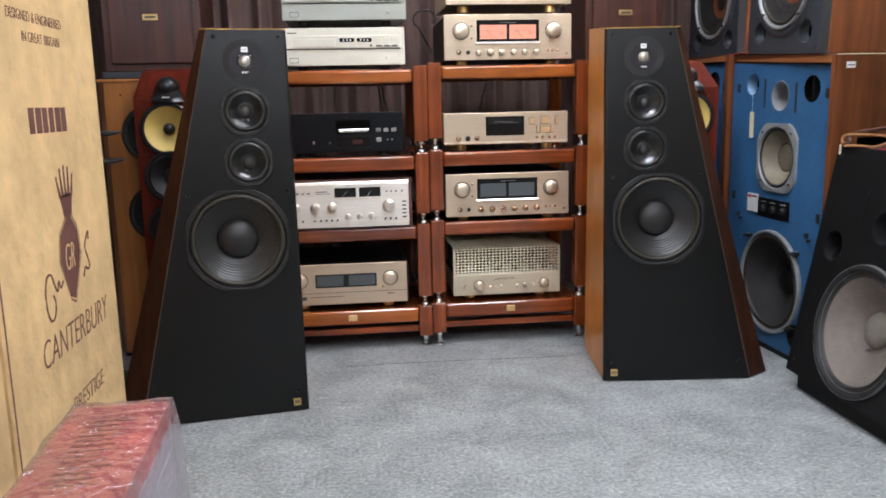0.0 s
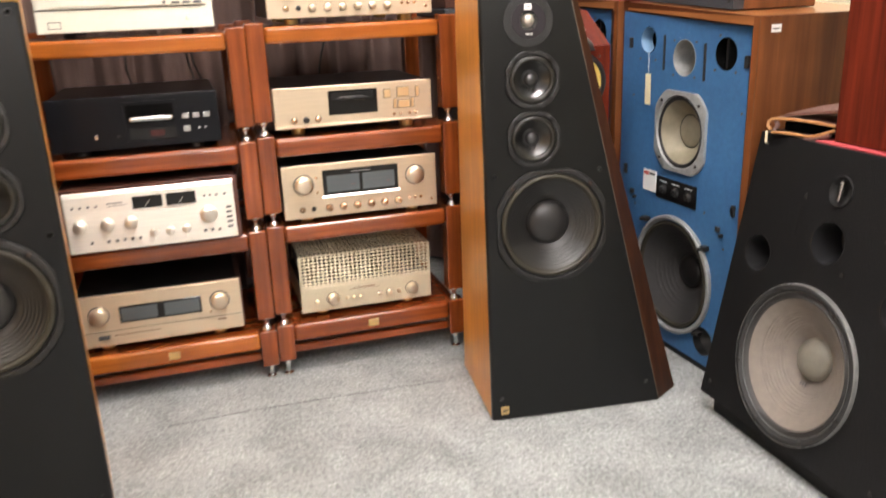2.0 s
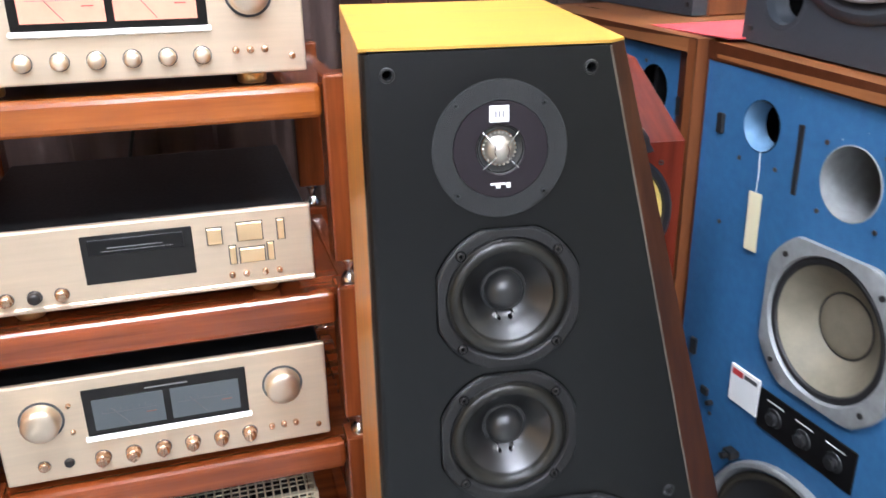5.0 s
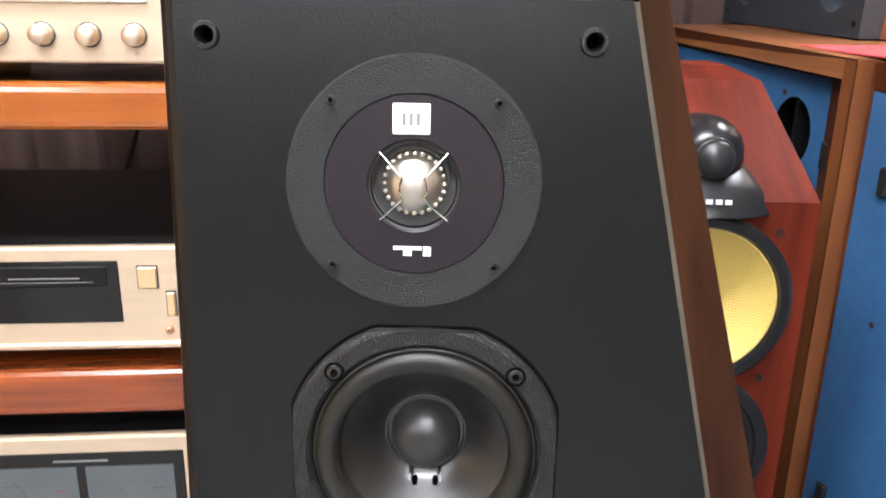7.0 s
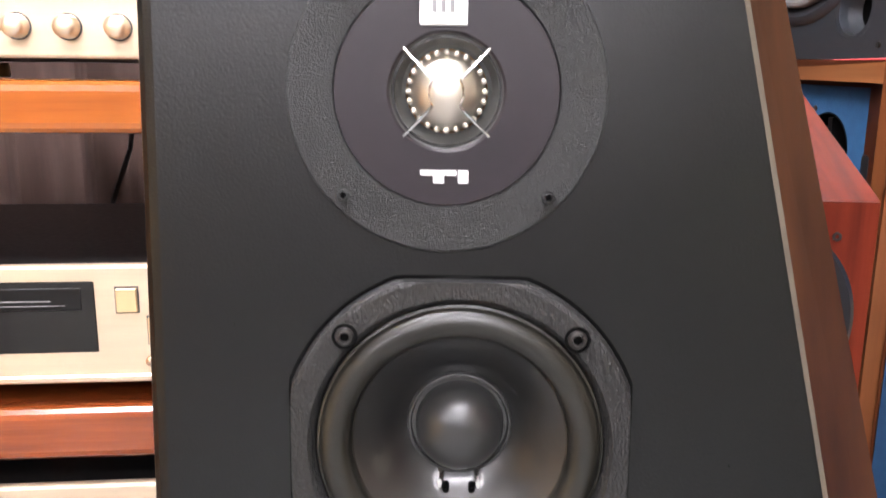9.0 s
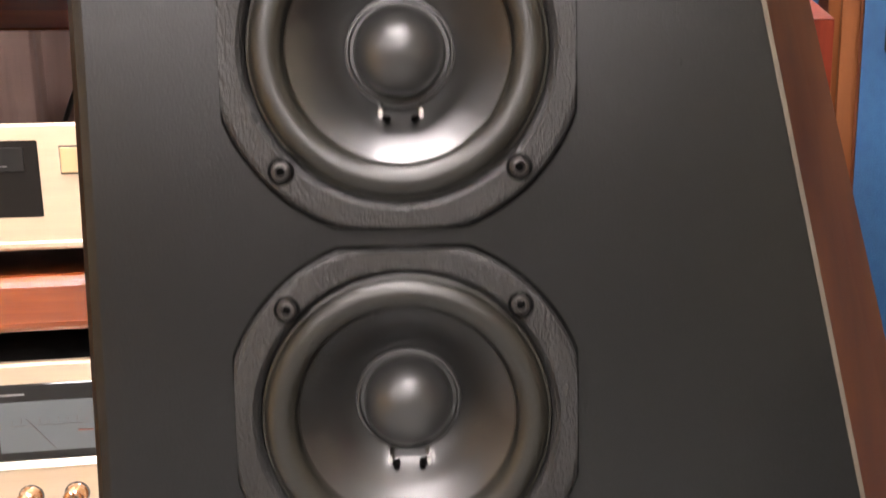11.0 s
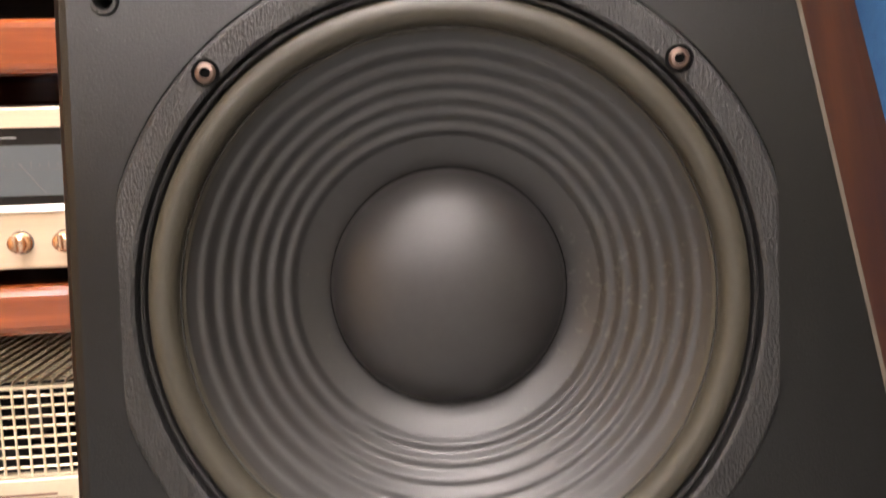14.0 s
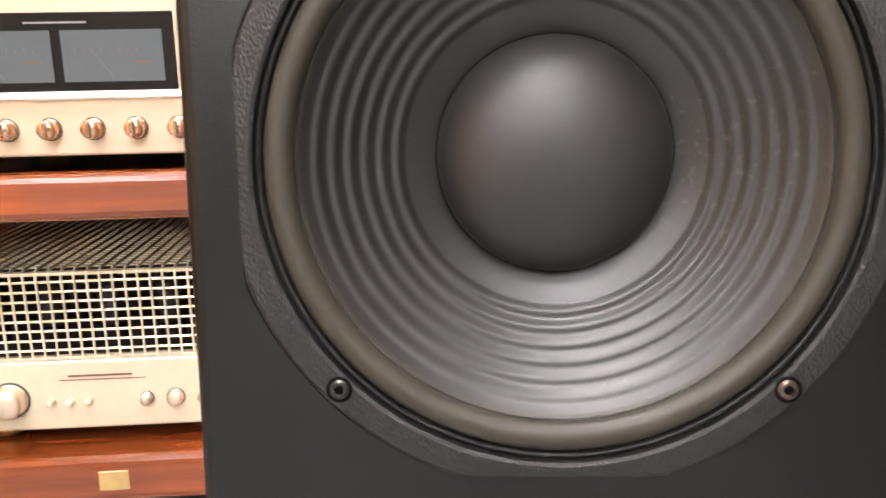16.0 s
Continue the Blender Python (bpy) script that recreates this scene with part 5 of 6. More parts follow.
# ---- black stage speaker with the sloping front ----
def stage_speaker():
    """Local x along the front to the viewer's right, y back, z up."""
    W, HB = 0.61, 0.762
    t = thing("stage_speaker", pose(1.698, 2.36, 0, 0, 0, -90), "black textured stage speaker with a grey woofer", "speaker")
    K = 0.187

    def lean(bm):
        for v in bm.verts:
            v.co.y += K * v.co.z
        return bm

    def put(name, bm, material, parent, label="", smooth=False):
        return part(name, lean(bm), material, parent, label, smooth)

    holes = ((0.087, 0.472, 0.044), (0.523, 0.472, 0.044), (0.297, 0.554, 0.047), (0.297, 0.672, 0.030), (0.292, 0.262, 0.160))
    baf = put("baffle", board_with_holes([(0.0, 0.06), (W, 0.06), (W, HB), (0.0, HB)], holes, 0.0, 0.025), "pa_black", t, "black textured sloping front")
    part("body", stage_body(W, HB, K), "pa_black", t)
    part("base", box(0.02, W - 0.02, 0.04, 0.5, 0.0, 0.0595, 0.004), "pa_black", t, "recessed black base")
    for x, z, r in holes[:3]:
        put("port", lathe([(r + 0.003, -0.0006), (r, 0.001), (r * 0.98, 0.02), (r * 0.8, 0.075), (0, 0.08)], x, z, 40), "plastic_black", baf, "flared black port", True)
    tw = put("tweeter", lathe([(0.036, -0.0008), (0.034, -0.004), (0.030, -0.003), (0.022, 0.008), (0.0, 0.016)], 0.297, 0.672, 40), "pa_black", t, "small horn tweeter", True)
    put("blade", box(0.291, 0.301, -0.006, 0.006, 0.650, 0.694, 0.003), "steel", tw, "bright metal diffraction blade")
    slot = box(0.185, 0.196, -0.0012, 0.002, 0.535, 0.62)
    put("strip", slot, "black_metal", baf)
    wf = put("woofer", lathe([(0.186, 0.0), (0.186, -0.009), (0.183, -0.012), (0.175, -0.012), (0.169, -0.004), (0.164, 0.0)], 0.292, 0.262, 96), "cast_thin", t, "large grey-coned woofer in a metal ring", True)
    put("rim", lathe([(0.1880, 0.0), (0.1880, -0.010), (0.1872, -0.0118), (0.1862, -0.0118)], 0.292, 0.262, 96), "rim_metal", wf, "thin bright outer rim", True)
    put("rim", lathe([(0.1690, -0.0035), (0.1684, -0.0060), (0.1674, -0.0060), (0.167, -0.003)], 0.292, 0.262, 96), "rim_metal", wf, "thin bright inner rim", True)
    put("surround", lathe([(0.168, -0.005), (0.166, -0.002), (0.163, -0.006), (0.160, -0.002), (0.157, -0.006), (0.154, -0.001), (0.151, 0.001)], 0.292, 0.262, 96), "paper_dark", wf, "dark pleated surround", True)
    prof = []
    for i in range(81):
        r = 0.152 - i * (0.152 - 0.050) / 80
        d = 0.066 * ((0.152 - r) / 0.102) ** 0.95
        if 0.2 < i / 80 < 0.72:
            d -= 0.0009 * math.cos(i / 80 * 15 * 2 * math.pi)
        prof.append((r, d))
    put("cone", lathe(prof, 0.292, 0.262, 96), "paper_grey", wf, "warm grey ribbed paper cone", True)
    put("dust_cap", lathe([(0.051, 0.066)] + [(0.051 * math.cos(a), 0.064 - 0.026 * math.sin(a)) for a in np.linspace(0, math.pi / 2, 10)], 0.292, 0.262, 64), "paper_cap", wf, "grey-brown dust cap", True)
    for k in (-1, 0, 1):
        put("lead", tube([(0.292 + k * 0.007, 0.048, 0.209), (0.292 + k * 0.008, 0.044, 0.200)], 0.0015, 6), "ink", wf)
    for a in (60, 120, 200, 250, 300, 340):
        put("screw", lathe([(0.006, -0.010), (0.006, -0.014), (0, -0.015)], 0.292 + 0.178 * math.cos(radians(a)), 0.262 + 0.178 * math.sin(radians(a)), 12), "dark_screw", wf, smooth=True)
    for x, z in ((0.03, 0.10), (W - 0.03, 0.10), (0.03, 0.735), (W - 0.03, 0.735), (0.45, 0.60), (0.2, 0.64), (0.36, 0.50)):
        put("screw", lathe([(0.005, 0.0), (0.005, -0.003), (0, -0.0035)], x, z, 12), "dark_screw", baf, smooth=True)


def stage_body(W, HB, K):
    bm = bmesh.new()
    th = 0.018

    def slab(x0, x1, z0, z1):
        loft([[(x0, 0.0255 + K * z, z), (x1, 0.0255 + K * z, z), (x1, 0.52, z), (x0, 0.52, z)] for z in (z0, z1)], True, bm)

    slab(0, th, 0.06, HB)
    slab(W - th, W, 0.06, HB)
    slab(th, W - th, 0.06, 0.06 + th)
    slab(th, W - th, HB - th, HB)
    box(th, W - th, 0.50, 0.52, 0.06 + th, HB - th, bm=bm)
    return bm


stage_speaker()


def red_cabinet():
    t = thing("speaker_cabinet", pose(1.868, 2.150, 0.766, 0, 0, -90), "red-brown wooden cabinet standing on a black speaker", "speaker")
    part("body", box(0, 0.36, 0, 0.30, 0, 0.62, 0.004), "cherry", t, "red-brown veneered body")
    part("back", box(0.02, 0.34, 0.3005, 0.306, 0.02, 0.60), "black_edge", t)


red_cabinet()
tagged(link_mesh("cloth", box(1.848, 2.2, 1.78, 2.185, 0.7622, 0.7655, 0.001), "red_cloth"), "red cloth spread under a wooden cabinet", "cloth")


def leather_bag():
    """A slack bag lying on its side: a stiff upper flap, and an open mouth edged with piping below it."""
    t = thing("leather_bag", pose(1.828, 2.307, 0.7625, 0, 0, -72), "mauve-brown leather bag lying open on a black speaker", "bag")

    def sheet(f, th, name, material, label, nu=18, nv=9):
        rings = []
        for i in range(nu + 1):
            ps = [Vector(f(i / nu, j / (nv - 1))) for j in range(nv)]
            rings.append([(p.x, p.y, p.z) for p in ps] + [(p.x, p.y, p.z + th) for p in reversed(ps)])
        return part(name, loft(rings), material, t, label, True)

    # heights of the mouth's two edges along the bag
    def upper(u):
        return 0.036 - 0.0026 * u + 0.003 * math.sin(3.2 * u)

    def lower(u):
        return 0.006 + 0.022 * max(0.0, (u - 0.58) / 0.42) ** 1.3 + 0.0015 * math.sin(6 * u)

    L, DV = 0.158, 0.16
    sheet(lambda u, v: (0.022 + (L - 0.02) * u, 0.010 + DV * v, 0.045 + 0.022 * u + 0.006 * v * math.sin(2 * u + 0.4)), 0.006, "flap", "leather", "stiff mauve-brown leather flap", 18, 9)
    sheet(lambda u, v: (L * u, 0.006 + DV * v, upper(u) * (1 - 0.2 * v) + 0.002), 0.004, "upper_side", "leather", "", 18, 7)
    sheet(lambda u, v: (L * u, 0.002 + DV * v, 0.0008 + (lower(u) - 0.004) * (1 - v) ** 2), 0.004, "lower_side", "leather", "", 18, 7)
    part("lining", box(0.012, L * 0.9, 0.028, DV, 0.006, 0.030, 0.004), "hole", t, "dark inside of the bag")
    us = np.linspace(0, 1, 22)
    part("piping", tube([(L * u, 0.002, upper(u) + 0.003) for u in us], 0.0037, 8), "tan_leather", t, "tan leather edge piping", True)
    part("piping", tube([(L * u, -0.004, lower(u)) for u in us], 0.0037, 8), "tan_leather", t, "tan leather edge piping", True)
    part("piping", tube([(0.004, 0.003, upper(0) + 0.003), (-0.008, 0.004, upper(0)), (-0.015, 0.002, 0.028), (-0.012, -0.002, 0.019), (-0.003, -0.005, 0.013)], 0.004, 8), "tan_leather", t, "tan leather corner loop", True)
    part("fold", tube([(L * u, -0.010 + 0.006 * u, lower(u) - 0.0075 + 0.002 * math.sin(7 * u)) for u in np.linspace(0.55, 0.94, 10)], 0.006, 8), "leather", t, "crumpled leather fold", True)
    part("gusset", tube([(0.004, 0.006, 0.034), (0.010, 0.004, 0.022), (0.006, -0.002, 0.012)], 0.006, 8), "leather", t, "folded corner gusset", True)
    part("zip_pull", box(-0.010, -0.003, -0.016, -0.013, -0.020, 0.010, 0.0014), "tag", t, "pale zip pull")


leather_bag()


# ---- cherry floor speakers with the sloping tops ----
def cherry_speaker(m, label):
    W, D, ZF, ZB = 0.212, 0.30, 0.955, 1.064
    t = thing("floor_speaker", m, label, "speaker", "cherry floor speakers")
    body = bmesh.new()
    loft([[(0, 0.032, 0.03), (W, 0.032, 0.03), (W, D, 0.03), (0, D, 0.03)], [(0, 0.032, ZF), (W, 0.032, ZF), (W, D, ZF), (0, D, ZF)]], True, body)
    merge(body, board_with_holes([(0, 0.03), (W, 0.03), (W, ZF), (0, ZF)], ((W / 2, 0.851, 0.079), (W / 2, 0.688, 0.077), (W / 2, 0.515, 0.077)), 0.0, 0.0318, 48))
    loft([[(0, 0.0, ZF + 0.0005), (W, 0.0, ZF + 0.0005), (W, D, ZF + 0.0005), (0, D, ZF + 0.0005)], [(0.007, 0.185, 1.051), (W - 0.007, 0.185, 1.051), (W - 0.007, D, 1.051), (0.007, D, 1.051)], [(0.033, 0.235, ZB), (W - 0.033, 0.235, ZB), (W - 0.033, D, ZB), (0.033, D, ZB)]], True, body)
    bod = part("body", body, "cherry", t, "red cherry veneered cabinet with a sloping top")
    part("plinth", box(0.008, W - 0.008, 0.01, D - 0.01, 0.0, 0.0298), "black_edge", t, "black plinth")
    cx = W / 2
    pod = part("tweeter_pod", pod_shape(), "plastic_black", t, "moulded black tweeter pod on the slope", True)
    pod.location, pod.rotation_euler = (cx + 0.004, 0.016, ZF - 0.004), (0, 0, 0)
    part("dome", lathe([(0.0215, 0.0), (0.0205, -0.004), (0.0195, -0.0045)] + [(0.019 * math.cos(a), -0.0045 - 0.011 * math.sin(a)) for a in np.linspace(0, math.pi / 2, 8)], 0, 0.042, 36, None, -0.003), "cap_mid", pod, "small metal dome", True)
    for k in (-1, 0, 1):
        part("mark", box(k * 0.009 - 0.003, k * 0.009 + 0.003, -0.0345, -0.0325, 0.005, 0.0095), "white", pod)
    # woven cone
    cz = 0.851
    fr = part("midrange", lathe([(0.092, 0.0), (0.092, -0.005), (0.088, -0.008), (0.080, -0.008), (0.078, -0.003), (0.076, 0.0)], cx, cz, 64), "plastic_black", t, "midrange driver in a black ring", True)
    part("cone", lathe([(0.079, -0.002), (0.076, -0.003), (0.073, 0.000), (0.050, 0.014), (0.030, 0.0235), (0.020, 0.027)], cx, cz, 64), "kevlar", fr, "yellow woven cone", True)
    part("phase_plug", lathe([(0.021, 0.028), (0.019, 0.018), (0.015, 0.008), (0.008, 0.002), (0, 0.001)], cx, cz, 32), "plastic_black", fr, "black bullet plug", True)
    for cz2 in (0.688, 0.515):
        w2 = part("woofer", lathe([(0.090, 0.0), (0.090, -0.005), (0.086, -0.008), (0.077, -0.008), (0.075, -0.003)], cx, cz2, 56), "plastic_black", t, "black bass driver", True)
        part("cone", lathe([(0.077, -0.003), (0.071, -0.007), (0.064, -0.001), (0.045, 0.014), (0.03, 0.022)] + [(0.03 * math.cos(a), 0.022 - 0.012 * math.sin(a)) for a in np.linspace(0, math.pi / 2, 6)], cx, cz2, 56), "rubber", w2, smooth=True)
    for z in (0.925, 0.77, 0.60):
        for x in (0.034, W - 0.034):
            part("grille_socket", lathe([(0.004, 0.0), (0.004, -0.0015), (0.002, -0.0016), (0.002, 0.001), (0, 0.001)], x, z, 12), "dark_screw", t, smooth=True)
    return t


def pod_shape():
    """A rounded barrel lying back along y on a flared foot, drawn about the foot's front."""
    bm = bmesh.new()
    prof = [(0.0, -0.009), (0.014, -0.0075), (0.025, -0.001), (0.0325, 0.009), (0.0365, 0.022), (0.0375, 0.036), (0.0355, 0.062), (0.029, 0.10), (0.019, 0.13), (0.0, 0.14)]
    lathe(prof, 0, 0.042, 36, bm)
    rings = []
    for s, z in ((1.0, -0.008), (0.96, 0.006), (0.75, 0.018), (0.55, 0.032)):
        rings.append([(0.070 * s * math.cos(a), 0.018 + 0.052 * s * math.sin(a) + z * 0.35, z + 0.012 * max(0, math.sin(a))) for a in np.linspace(0, 2 * math.pi, 33)[:-1]])
    loft(rings, True, bm)
    return bm


cherry_speaker(pose(1.482, 2.907, 0, 0, 0, -7), "cherry floor speaker with a yellow cone beside blue monitors")
cherry_speaker(pose(-0.372, 2.90, 0, 0, 0, 4), "cherry floor speaker with a yellow cone beside an orange cabinet")


def orange_speaker():
    t = thing("floor_speaker", pose(-0.54, 3.06, 0, 0, 0, 4), "orange-brown wooden speaker with black woofers", "speaker")
    W, HB = 0.36, 1.016
    ring = [(0.0, 0.06), (0.03, 0.0), (W - 0.03, 0.0), (W, 0.06), (W, 0.30), (0.0, 0.30)]
    part("body", loft([[(x, y, z) for x, y in ring] for z in (0.02, HB)]), "orange_wood", t, "orange-brown veneered cabinet")
    part("top_edge", box(-0.006, W + 0.006, -0.006, 0.306, HB + 0.0005, HB + 0.012, 0.004, seg=2), "orange_wood", t)
    part("plinth", box(0.02, W - 0.02, 0.02, 0.28, 0.0, 0.0198), "black_edge", t)
    for z in (0.832, 0.545):
        w = part("woofer", lathe([(0.105, 0.0), (0.105, -0.012), (0.098, -0.018), (0.086, -0.016), (0.08, -0.004)], 0.185, z, 56), "rubber", t, "black round woofer", True)
        part("cone", lathe([(0.086, -0.010), (0.06, -0.004), (0.03, -0.002), (0.02, -0.010), (0, -0.014)], 0.185, z, 48), "rubber", w, smooth=True)
    part("socket", lathe([(0.004, 0.0), (0.004, -0.001), (0.002, -0.001), (0, 0.0005)], 0.085, 0.972, 12), "hole", t, smooth=True)


orange_speaker()


def dark_cabinet_pair():
    for x, y, w, lab in ((-0.60, 3.42, 0.38, "dark rosewood speaker with a brass maker's plate"), (1.355, 3.42, 0.34, "dark rosewood speaker with a brass plate before the curtain")):
        base = thing("speaker_stand", pose(x + 0.02, y + 0.02, 0), "dark grey stand carrying a rosewood speaker", "stand", "dark speaker stands")
        part("column", box(0.03, w - 0.03, 0.02, 0.30, 0.0, 1.04, 0.004), "black_edge", base)
        part("top_plate", box(-0.03, w + 0.03, -0.02, 0.34, 1.0405, 1.068, 0.004), "moulded_grey", base, "dark grey top plate")
        t = thing("speaker_cabinet", pose(x, y, 1.0685), lab, "speaker", "dark rosewood speakers")
        part("body", box(0, w, 0.02, 0.36, 0.0, 0.95, 0.004), "dark_walnut", t, "dark rosewood veneered body")
        part("grille_board", box(0.03, w - 0.03, 0.004, 0.0195, 0.03, 0.92, 0.003), "dark_walnut", t)
        pl = part("nameplate", box(w / 2 - 0.029, w / 2 + 0.029, 0.0, 0.0039, 0.196, 0.220, 0.001), "gold", t, "small brass maker's plate")
        part("mark", box(w / 2 - 0.021, w / 2 + 0.021, -0.0005, 0.0002, 0.204, 0.212), "ink", pl)


dark_cabinet_pair()


def fin_stand():
    # round plates stand in for two flat fins; the foot is made up
    t = thing("dark_fins", pose(-0.51, 2.78, 0), "two dark fins behind a carton, built as plates on a pole", "stand")
    part("pole", turned_z([(0.016, 0.0), (0.016, 1.08), (0.01, 1.1)], 0, 0), "black_metal", t, "slim black pole", True)
    part("foot", turned_z([(0.11, 0.0), (0.11, 0.008), (0.03, 0.02)], 0, 0, 36), "black_metal", t, smooth=True)
    for z in (0.848, 0.757):
        part("plate", turned_z([(0.02, z - 0.018), (0.09, z - 0.008), (0.115, z), (0.115, z + 0.004)], 0.01, -0.01, 40), "moulded_grey", t, "dark grey fin built as a round plate", True)


fin_stand()


# ---- cardboard cartons and the wrapped stack ----
def printed_carton():
    t = thing("cardboard_box", pose(-0.28, 1.50, 0, 0, 0, 90), "tall brown cardboard carton with dark brown printing", "box", "cartons")
    body = box(0, 0.69, 0, 0.62, 0, 1.38, 0.004)
    car = part("carton", body, "cardboard", t, "scuffed brown cardboard")

    def words(s, size, x, z, slant=0.0, stretch=1.0, name="print"):
        bm = text_bm(s, size, 0, 0, 0)
        for v in bm.verts:
            v.co.x = v.co.x * stretch + x + slant * v.co.z
            v.co.z += z
            v.co.y -= 0.0006
        return part(name, bm, "box_ink", car, "dark brown printed lettering")

    for k in range(6):
        part("print", box(0.227 + k * 0.037, 0.227 + k * 0.037 + (0.028, 0.03, 0.027, 0.027, 0.031, 0.028)[k], -0.0008, 0.001, 0.877, 0.929), "box_ink", car, "dark brown printed block")
    words("DESIGNED & ENGINEERED", 0.030, 0.17, 1.098, 0, 0.84)
    words("IN GREAT BRITAIN", 0.030, 0.235, 1.058, 0, 0.84)
    words("CANTERBURY", 0.086, 0.16, 0.405, 0.12, 0.80)
    words("PRESTIGE", 0.055, 0.30, 0.258, 0.12, 0.95)
    # shield and crown
    sh = bmesh.new()
    out = [(0.39, 0.70), (0.435, 0.655), (0.442, 0.60), (0.385, 0.505), (0.36, 0.515), (0.315, 0.60), (0.328, 0.655)]
    loft([[(x, y, z) for x, z in out] for y in (-0.0012, 0.001)], True, sh)
    shield = part("print", sh, "box_ink", car, "printed brown shield")
    rim = bmesh.new()
    c = (0.382, 0.605)
    big = [(c[0] + (x - c[0]) * 1.14, c[1] + (z - c[1]) * 1.10) for x, z in out]
    small = [(c[0] + (x - c[0]) * 1.08, c[1] + (z - c[1]) * 1.055) for x, z in out]
    for i in range(len(out)):
        j = (i + 1) % len(out)
        rim.faces.new([rim.verts.new((p[0], -0.001, p[1])) for p in (big[i], big[j], small[j], small[i])])
    part("print", rim, "box_ink", car)
    gr = text_bm("GR", 0.075, 0, 0, 0)
    for v in gr.verts:
        v.co = Vector((v.co.x * 0.62 + 0.340 + 0.10 * v.co.z, v.co.y - 0.0018, v.co.z * 1.15 + 0.575))
    part("print", gr, "cardboard", shield, "pale letters left in the shield")
    crown = bmesh.new()
    loft([[(x, y, z) for x, z in ((0.366, 0.690), (0.410, 0.690), (0.428, 0.742), (0.410, 0.738), (0.390, 0.745), (0.370, 0.738), (0.350, 0.742))] for y in (-0.0010, 0.0)], True, crown)
    for x0, x1, h in ((0.354, 0.338, 0.778), (0.371, 0.363, 0.794), (0.389, 0.388, 0.800), (0.407, 0.413, 0.794), (0.424, 0.438, 0.778)):
        loft([[(x - w, y, z) for x, z, w in ((x0, 0.735, 0.0068), (x1, h, 0.0030))] + [(x + w, y, z) for x, z, w in ((x1, h, 0.0030), (x0, 0.735, 0.0068))] for y in (-0.0010, 0.0)], True, crown)
        lathe([(0.0058, -0.001), (0, -0.0012)], x1, h, 12, crown)
    part("print", crown, "box_ink", car, "printed crown")
    left = [(0.318, 0.560), (0.300, 0.548), (0.290, 0.565), (0.280, 0.545), (0.266, 0.560), (0.252, 0.585), (0.228, 0.585), (0.212, 0.555), (0.214, 0.515), (0.232, 0.492), (0.254, 0.500), (0.262, 0.525), (0.250, 0.545)]
    right = [(0.452, 0.540), (0.468, 0.560), (0.486, 0.552), (0.500, 0.560), (0.488, 0.585), (0.476, 0.605), (0.490, 0.625), (0.510, 0.640), (0.505, 0.615)]
    for line in (left, right):
        pts = []
        for i in range(len(line) - 1):
            p0, p1, p2, p3 = (Vector(line[max(0, min(len(line) - 1, k))]) for k in (i - 1, i, i + 1, i + 2))
            for u in (0.0, 0.25, 0.5, 0.75):
                q = 0.5 * (2 * p1 + (p2 - p0) * u + (2 * p0 - 5 * p1 + 4 * p2 - p3) * u * u + (3 * p1 - p0 - 3 * p2 + p3) * u ** 3)
                pts.append((q.x, -0.0006, q.y))
        b = tube(pts, 0.0026, 6)
        for v in b.verts:
            v.co.y = max(-0.0014, min(0.0, v.co.y))
        part("print", b, "box_ink", car, "printed ribbon scroll")
    part("seam", box(0.006, 0.010, -0.0012, 0.001, 0.0, 1.38), "box_ink", car)


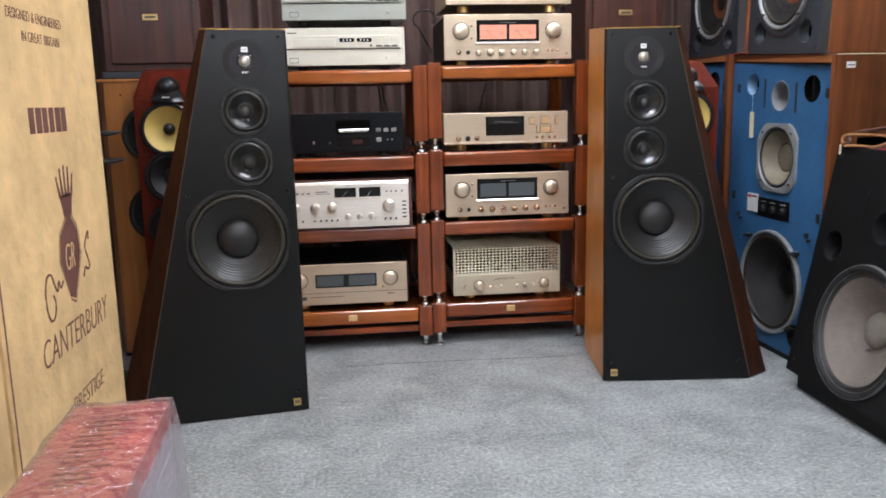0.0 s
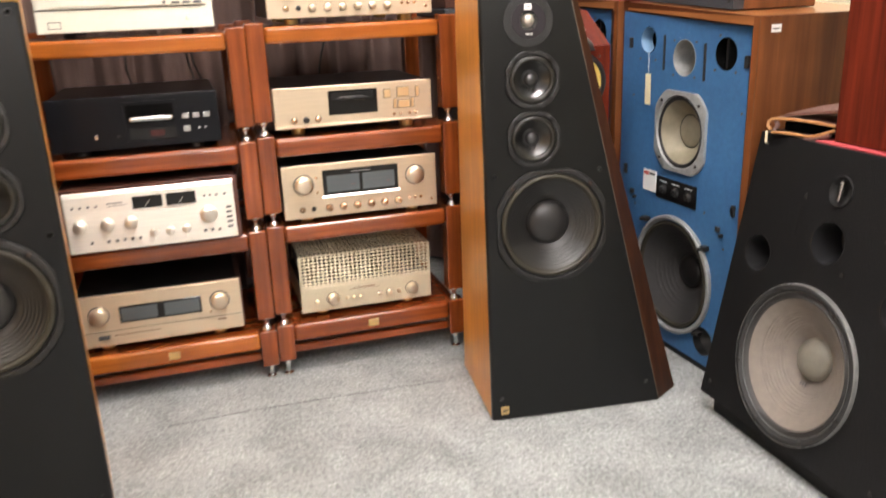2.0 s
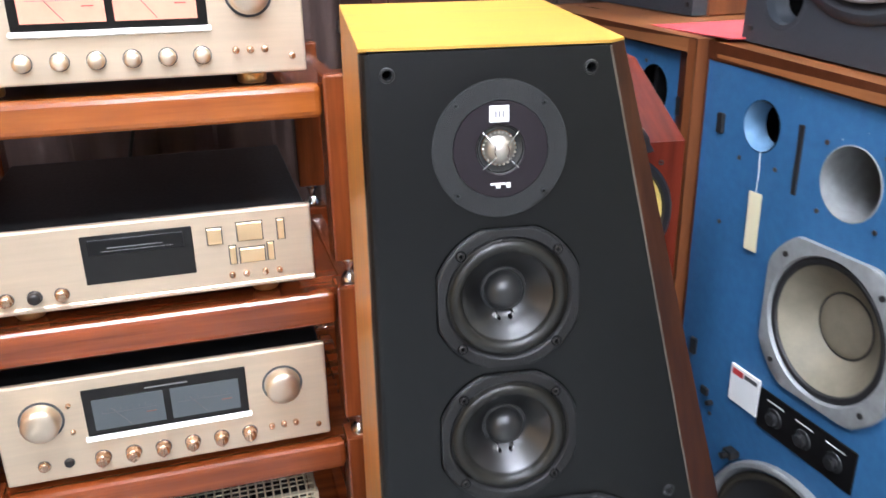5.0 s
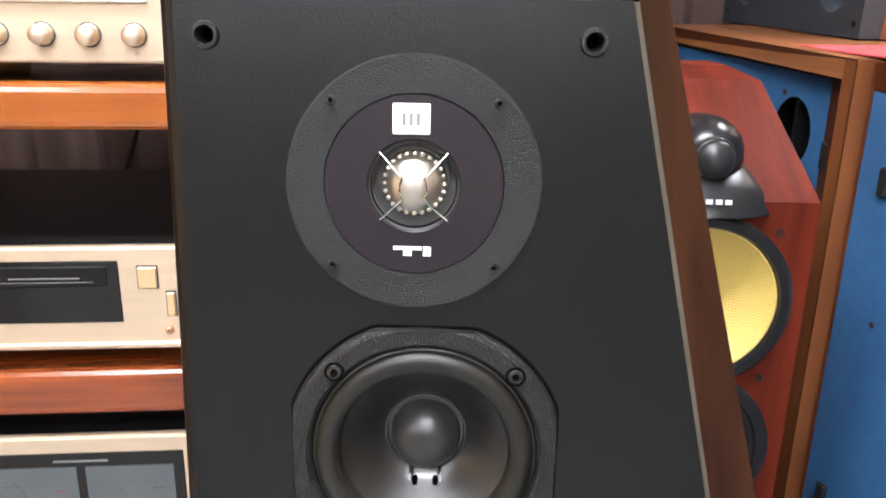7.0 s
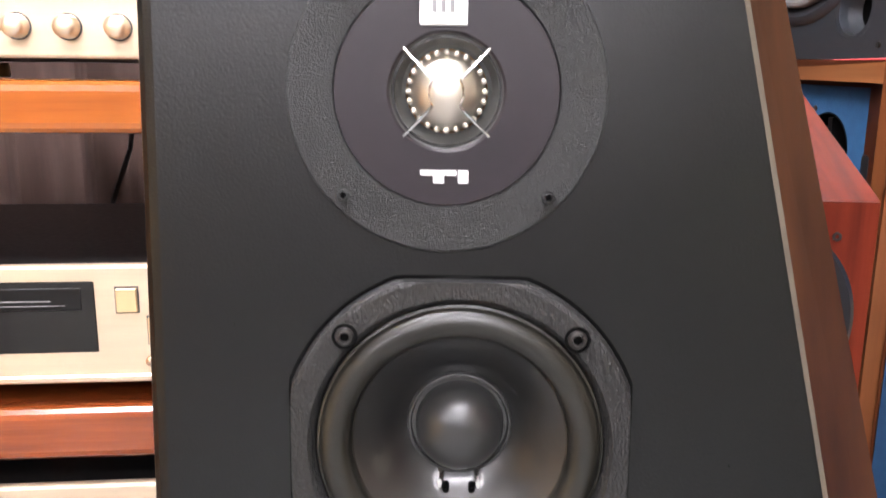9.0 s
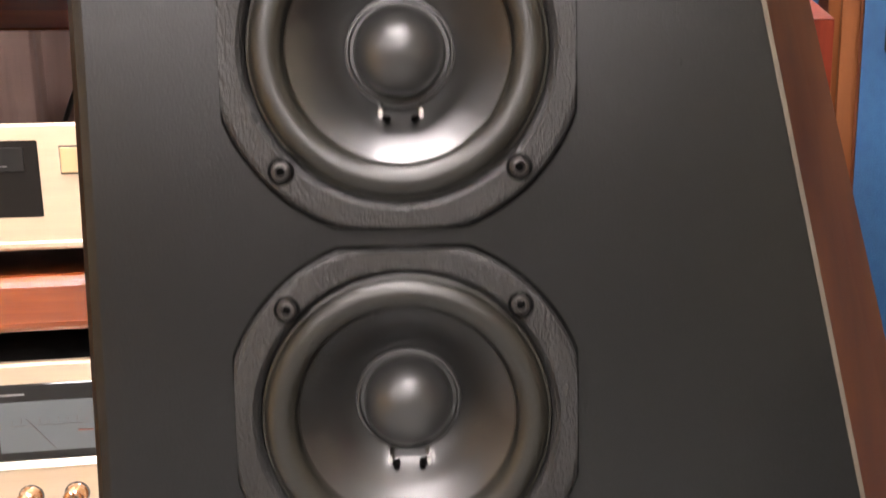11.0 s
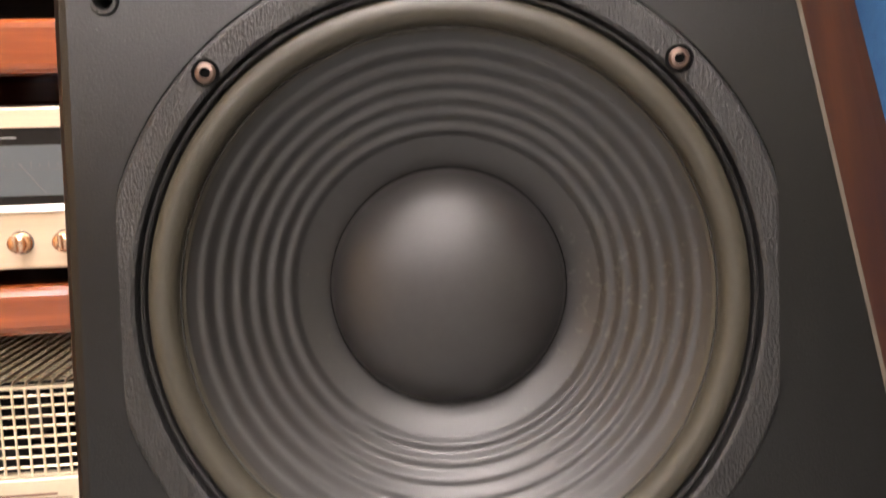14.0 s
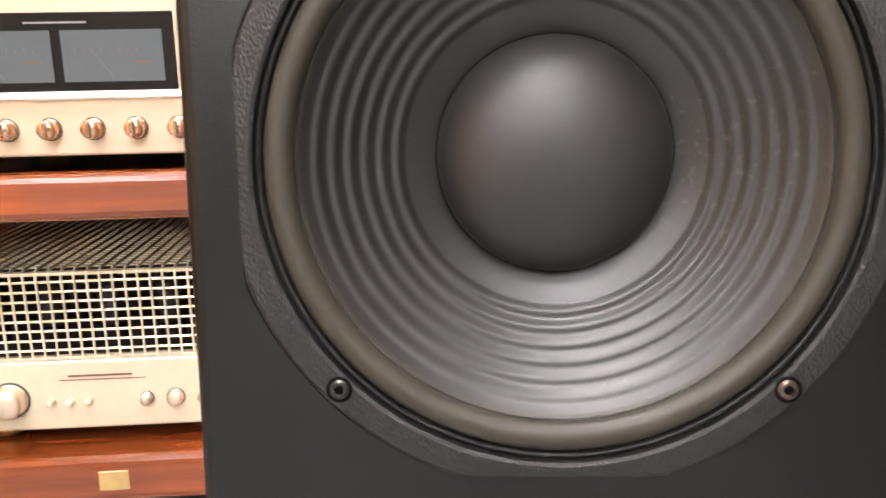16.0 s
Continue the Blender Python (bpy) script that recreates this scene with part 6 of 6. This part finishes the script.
printed_carton()
t = thing("cardboard_box", pose(-0.284, 0.80, 0, 0, 0, 90), "plain tall brown cardboard carton", "box", "cartons")
part("carton", box(0, 0.692, 0, 0.62, 0, 1.38, 0.006, seg=2), "cardboard", t, "plain brown cardboard")
part("tape", box(0.30, 0.36, -0.001, 0.001, 0.3, 1.38), "cardboard", t)


def wrapped_stack():
    t = thing("wrapped_stack", pose(-0.140, 0.978, 0, 0, 0, 2.5), "stack of red boxes wrapped in clear film", "box")
    W, L, HB = 0.17, 0.485, 0.405
    z, k = 0.0, 0
    while z < HB - 0.004:
        h = 0.045
        part("carton", box(0.004 + 0.002 * (k % 2), W - 0.004, 0.004, L - 0.004 - 0.003 * (k % 3 == 1), z + 0.0005, min(z + h, HB - 0.004) - 0.0005, 0.002), "red_box" if z + h >= HB - 0.004 else "grey_card", t, "red printed box" if z + h >= HB - 0.004 else "lilac-grey box")
        z, k = z + h, k + 1
    bars = bmesh.new()
    for i in range(13):
        y = 0.16 + i * 0.02
        box(0.045, 0.125 - 0.012 * (i % 3), y, y + 0.006, HB - 0.0042, HB - 0.0034, bm=bars)
    part("print", bars, "box_ink", t, "dark lines of print")
    film = bmesh.new()
    n = 40
    rows = []
    for j, (zz, s) in enumerate(((0.0, 1.16), (0.1, 1.20), (0.2, 1.19), (0.3, 1.15), (HB - 0.05, 1.09), (HB - 0.01, 1.02), (HB + 0.001, 0.985), (HB + 0.002, 0.5))):
        row = []
        for i in range(n):
            a = 2 * math.pi * i / n
            cx, cy = math.cos(a), math.sin(a)
            m = max(abs(cx), abs(cy))
            wob = 0.003 * math.sin(5 * a + 9 * zz) + 0.002 * math.sin(13 * a)
            row.append(film.verts.new((W / 2 + cx / m * (W / 2) * s + wob * (abs(cx) > abs(cy)), L / 2 + cy / m * (L / 2) * (1 + (s - 1) * 0.35) + wob * (abs(cy) >= abs(cx)), zz + 0.0012 * math.sin(9 * a))))
        rows.append(row)
    for a, b in zip(rows, rows[1:]):
        for i in range(n):
            film.faces.new((a[i], a[(i + 1) % n], b[(i + 1) % n], b[i]))
    film.faces.new(rows[-1])
    part("label_card", box(0.02, 0.075, 0.012, 0.030, HB - 0.0038, HB - 0.0030), "white", t, "small white paper label")
    f = part("film", film, "film", t, "crinkled clear plastic film", True)
    f.visible_shadow = False


wrapped_stack()
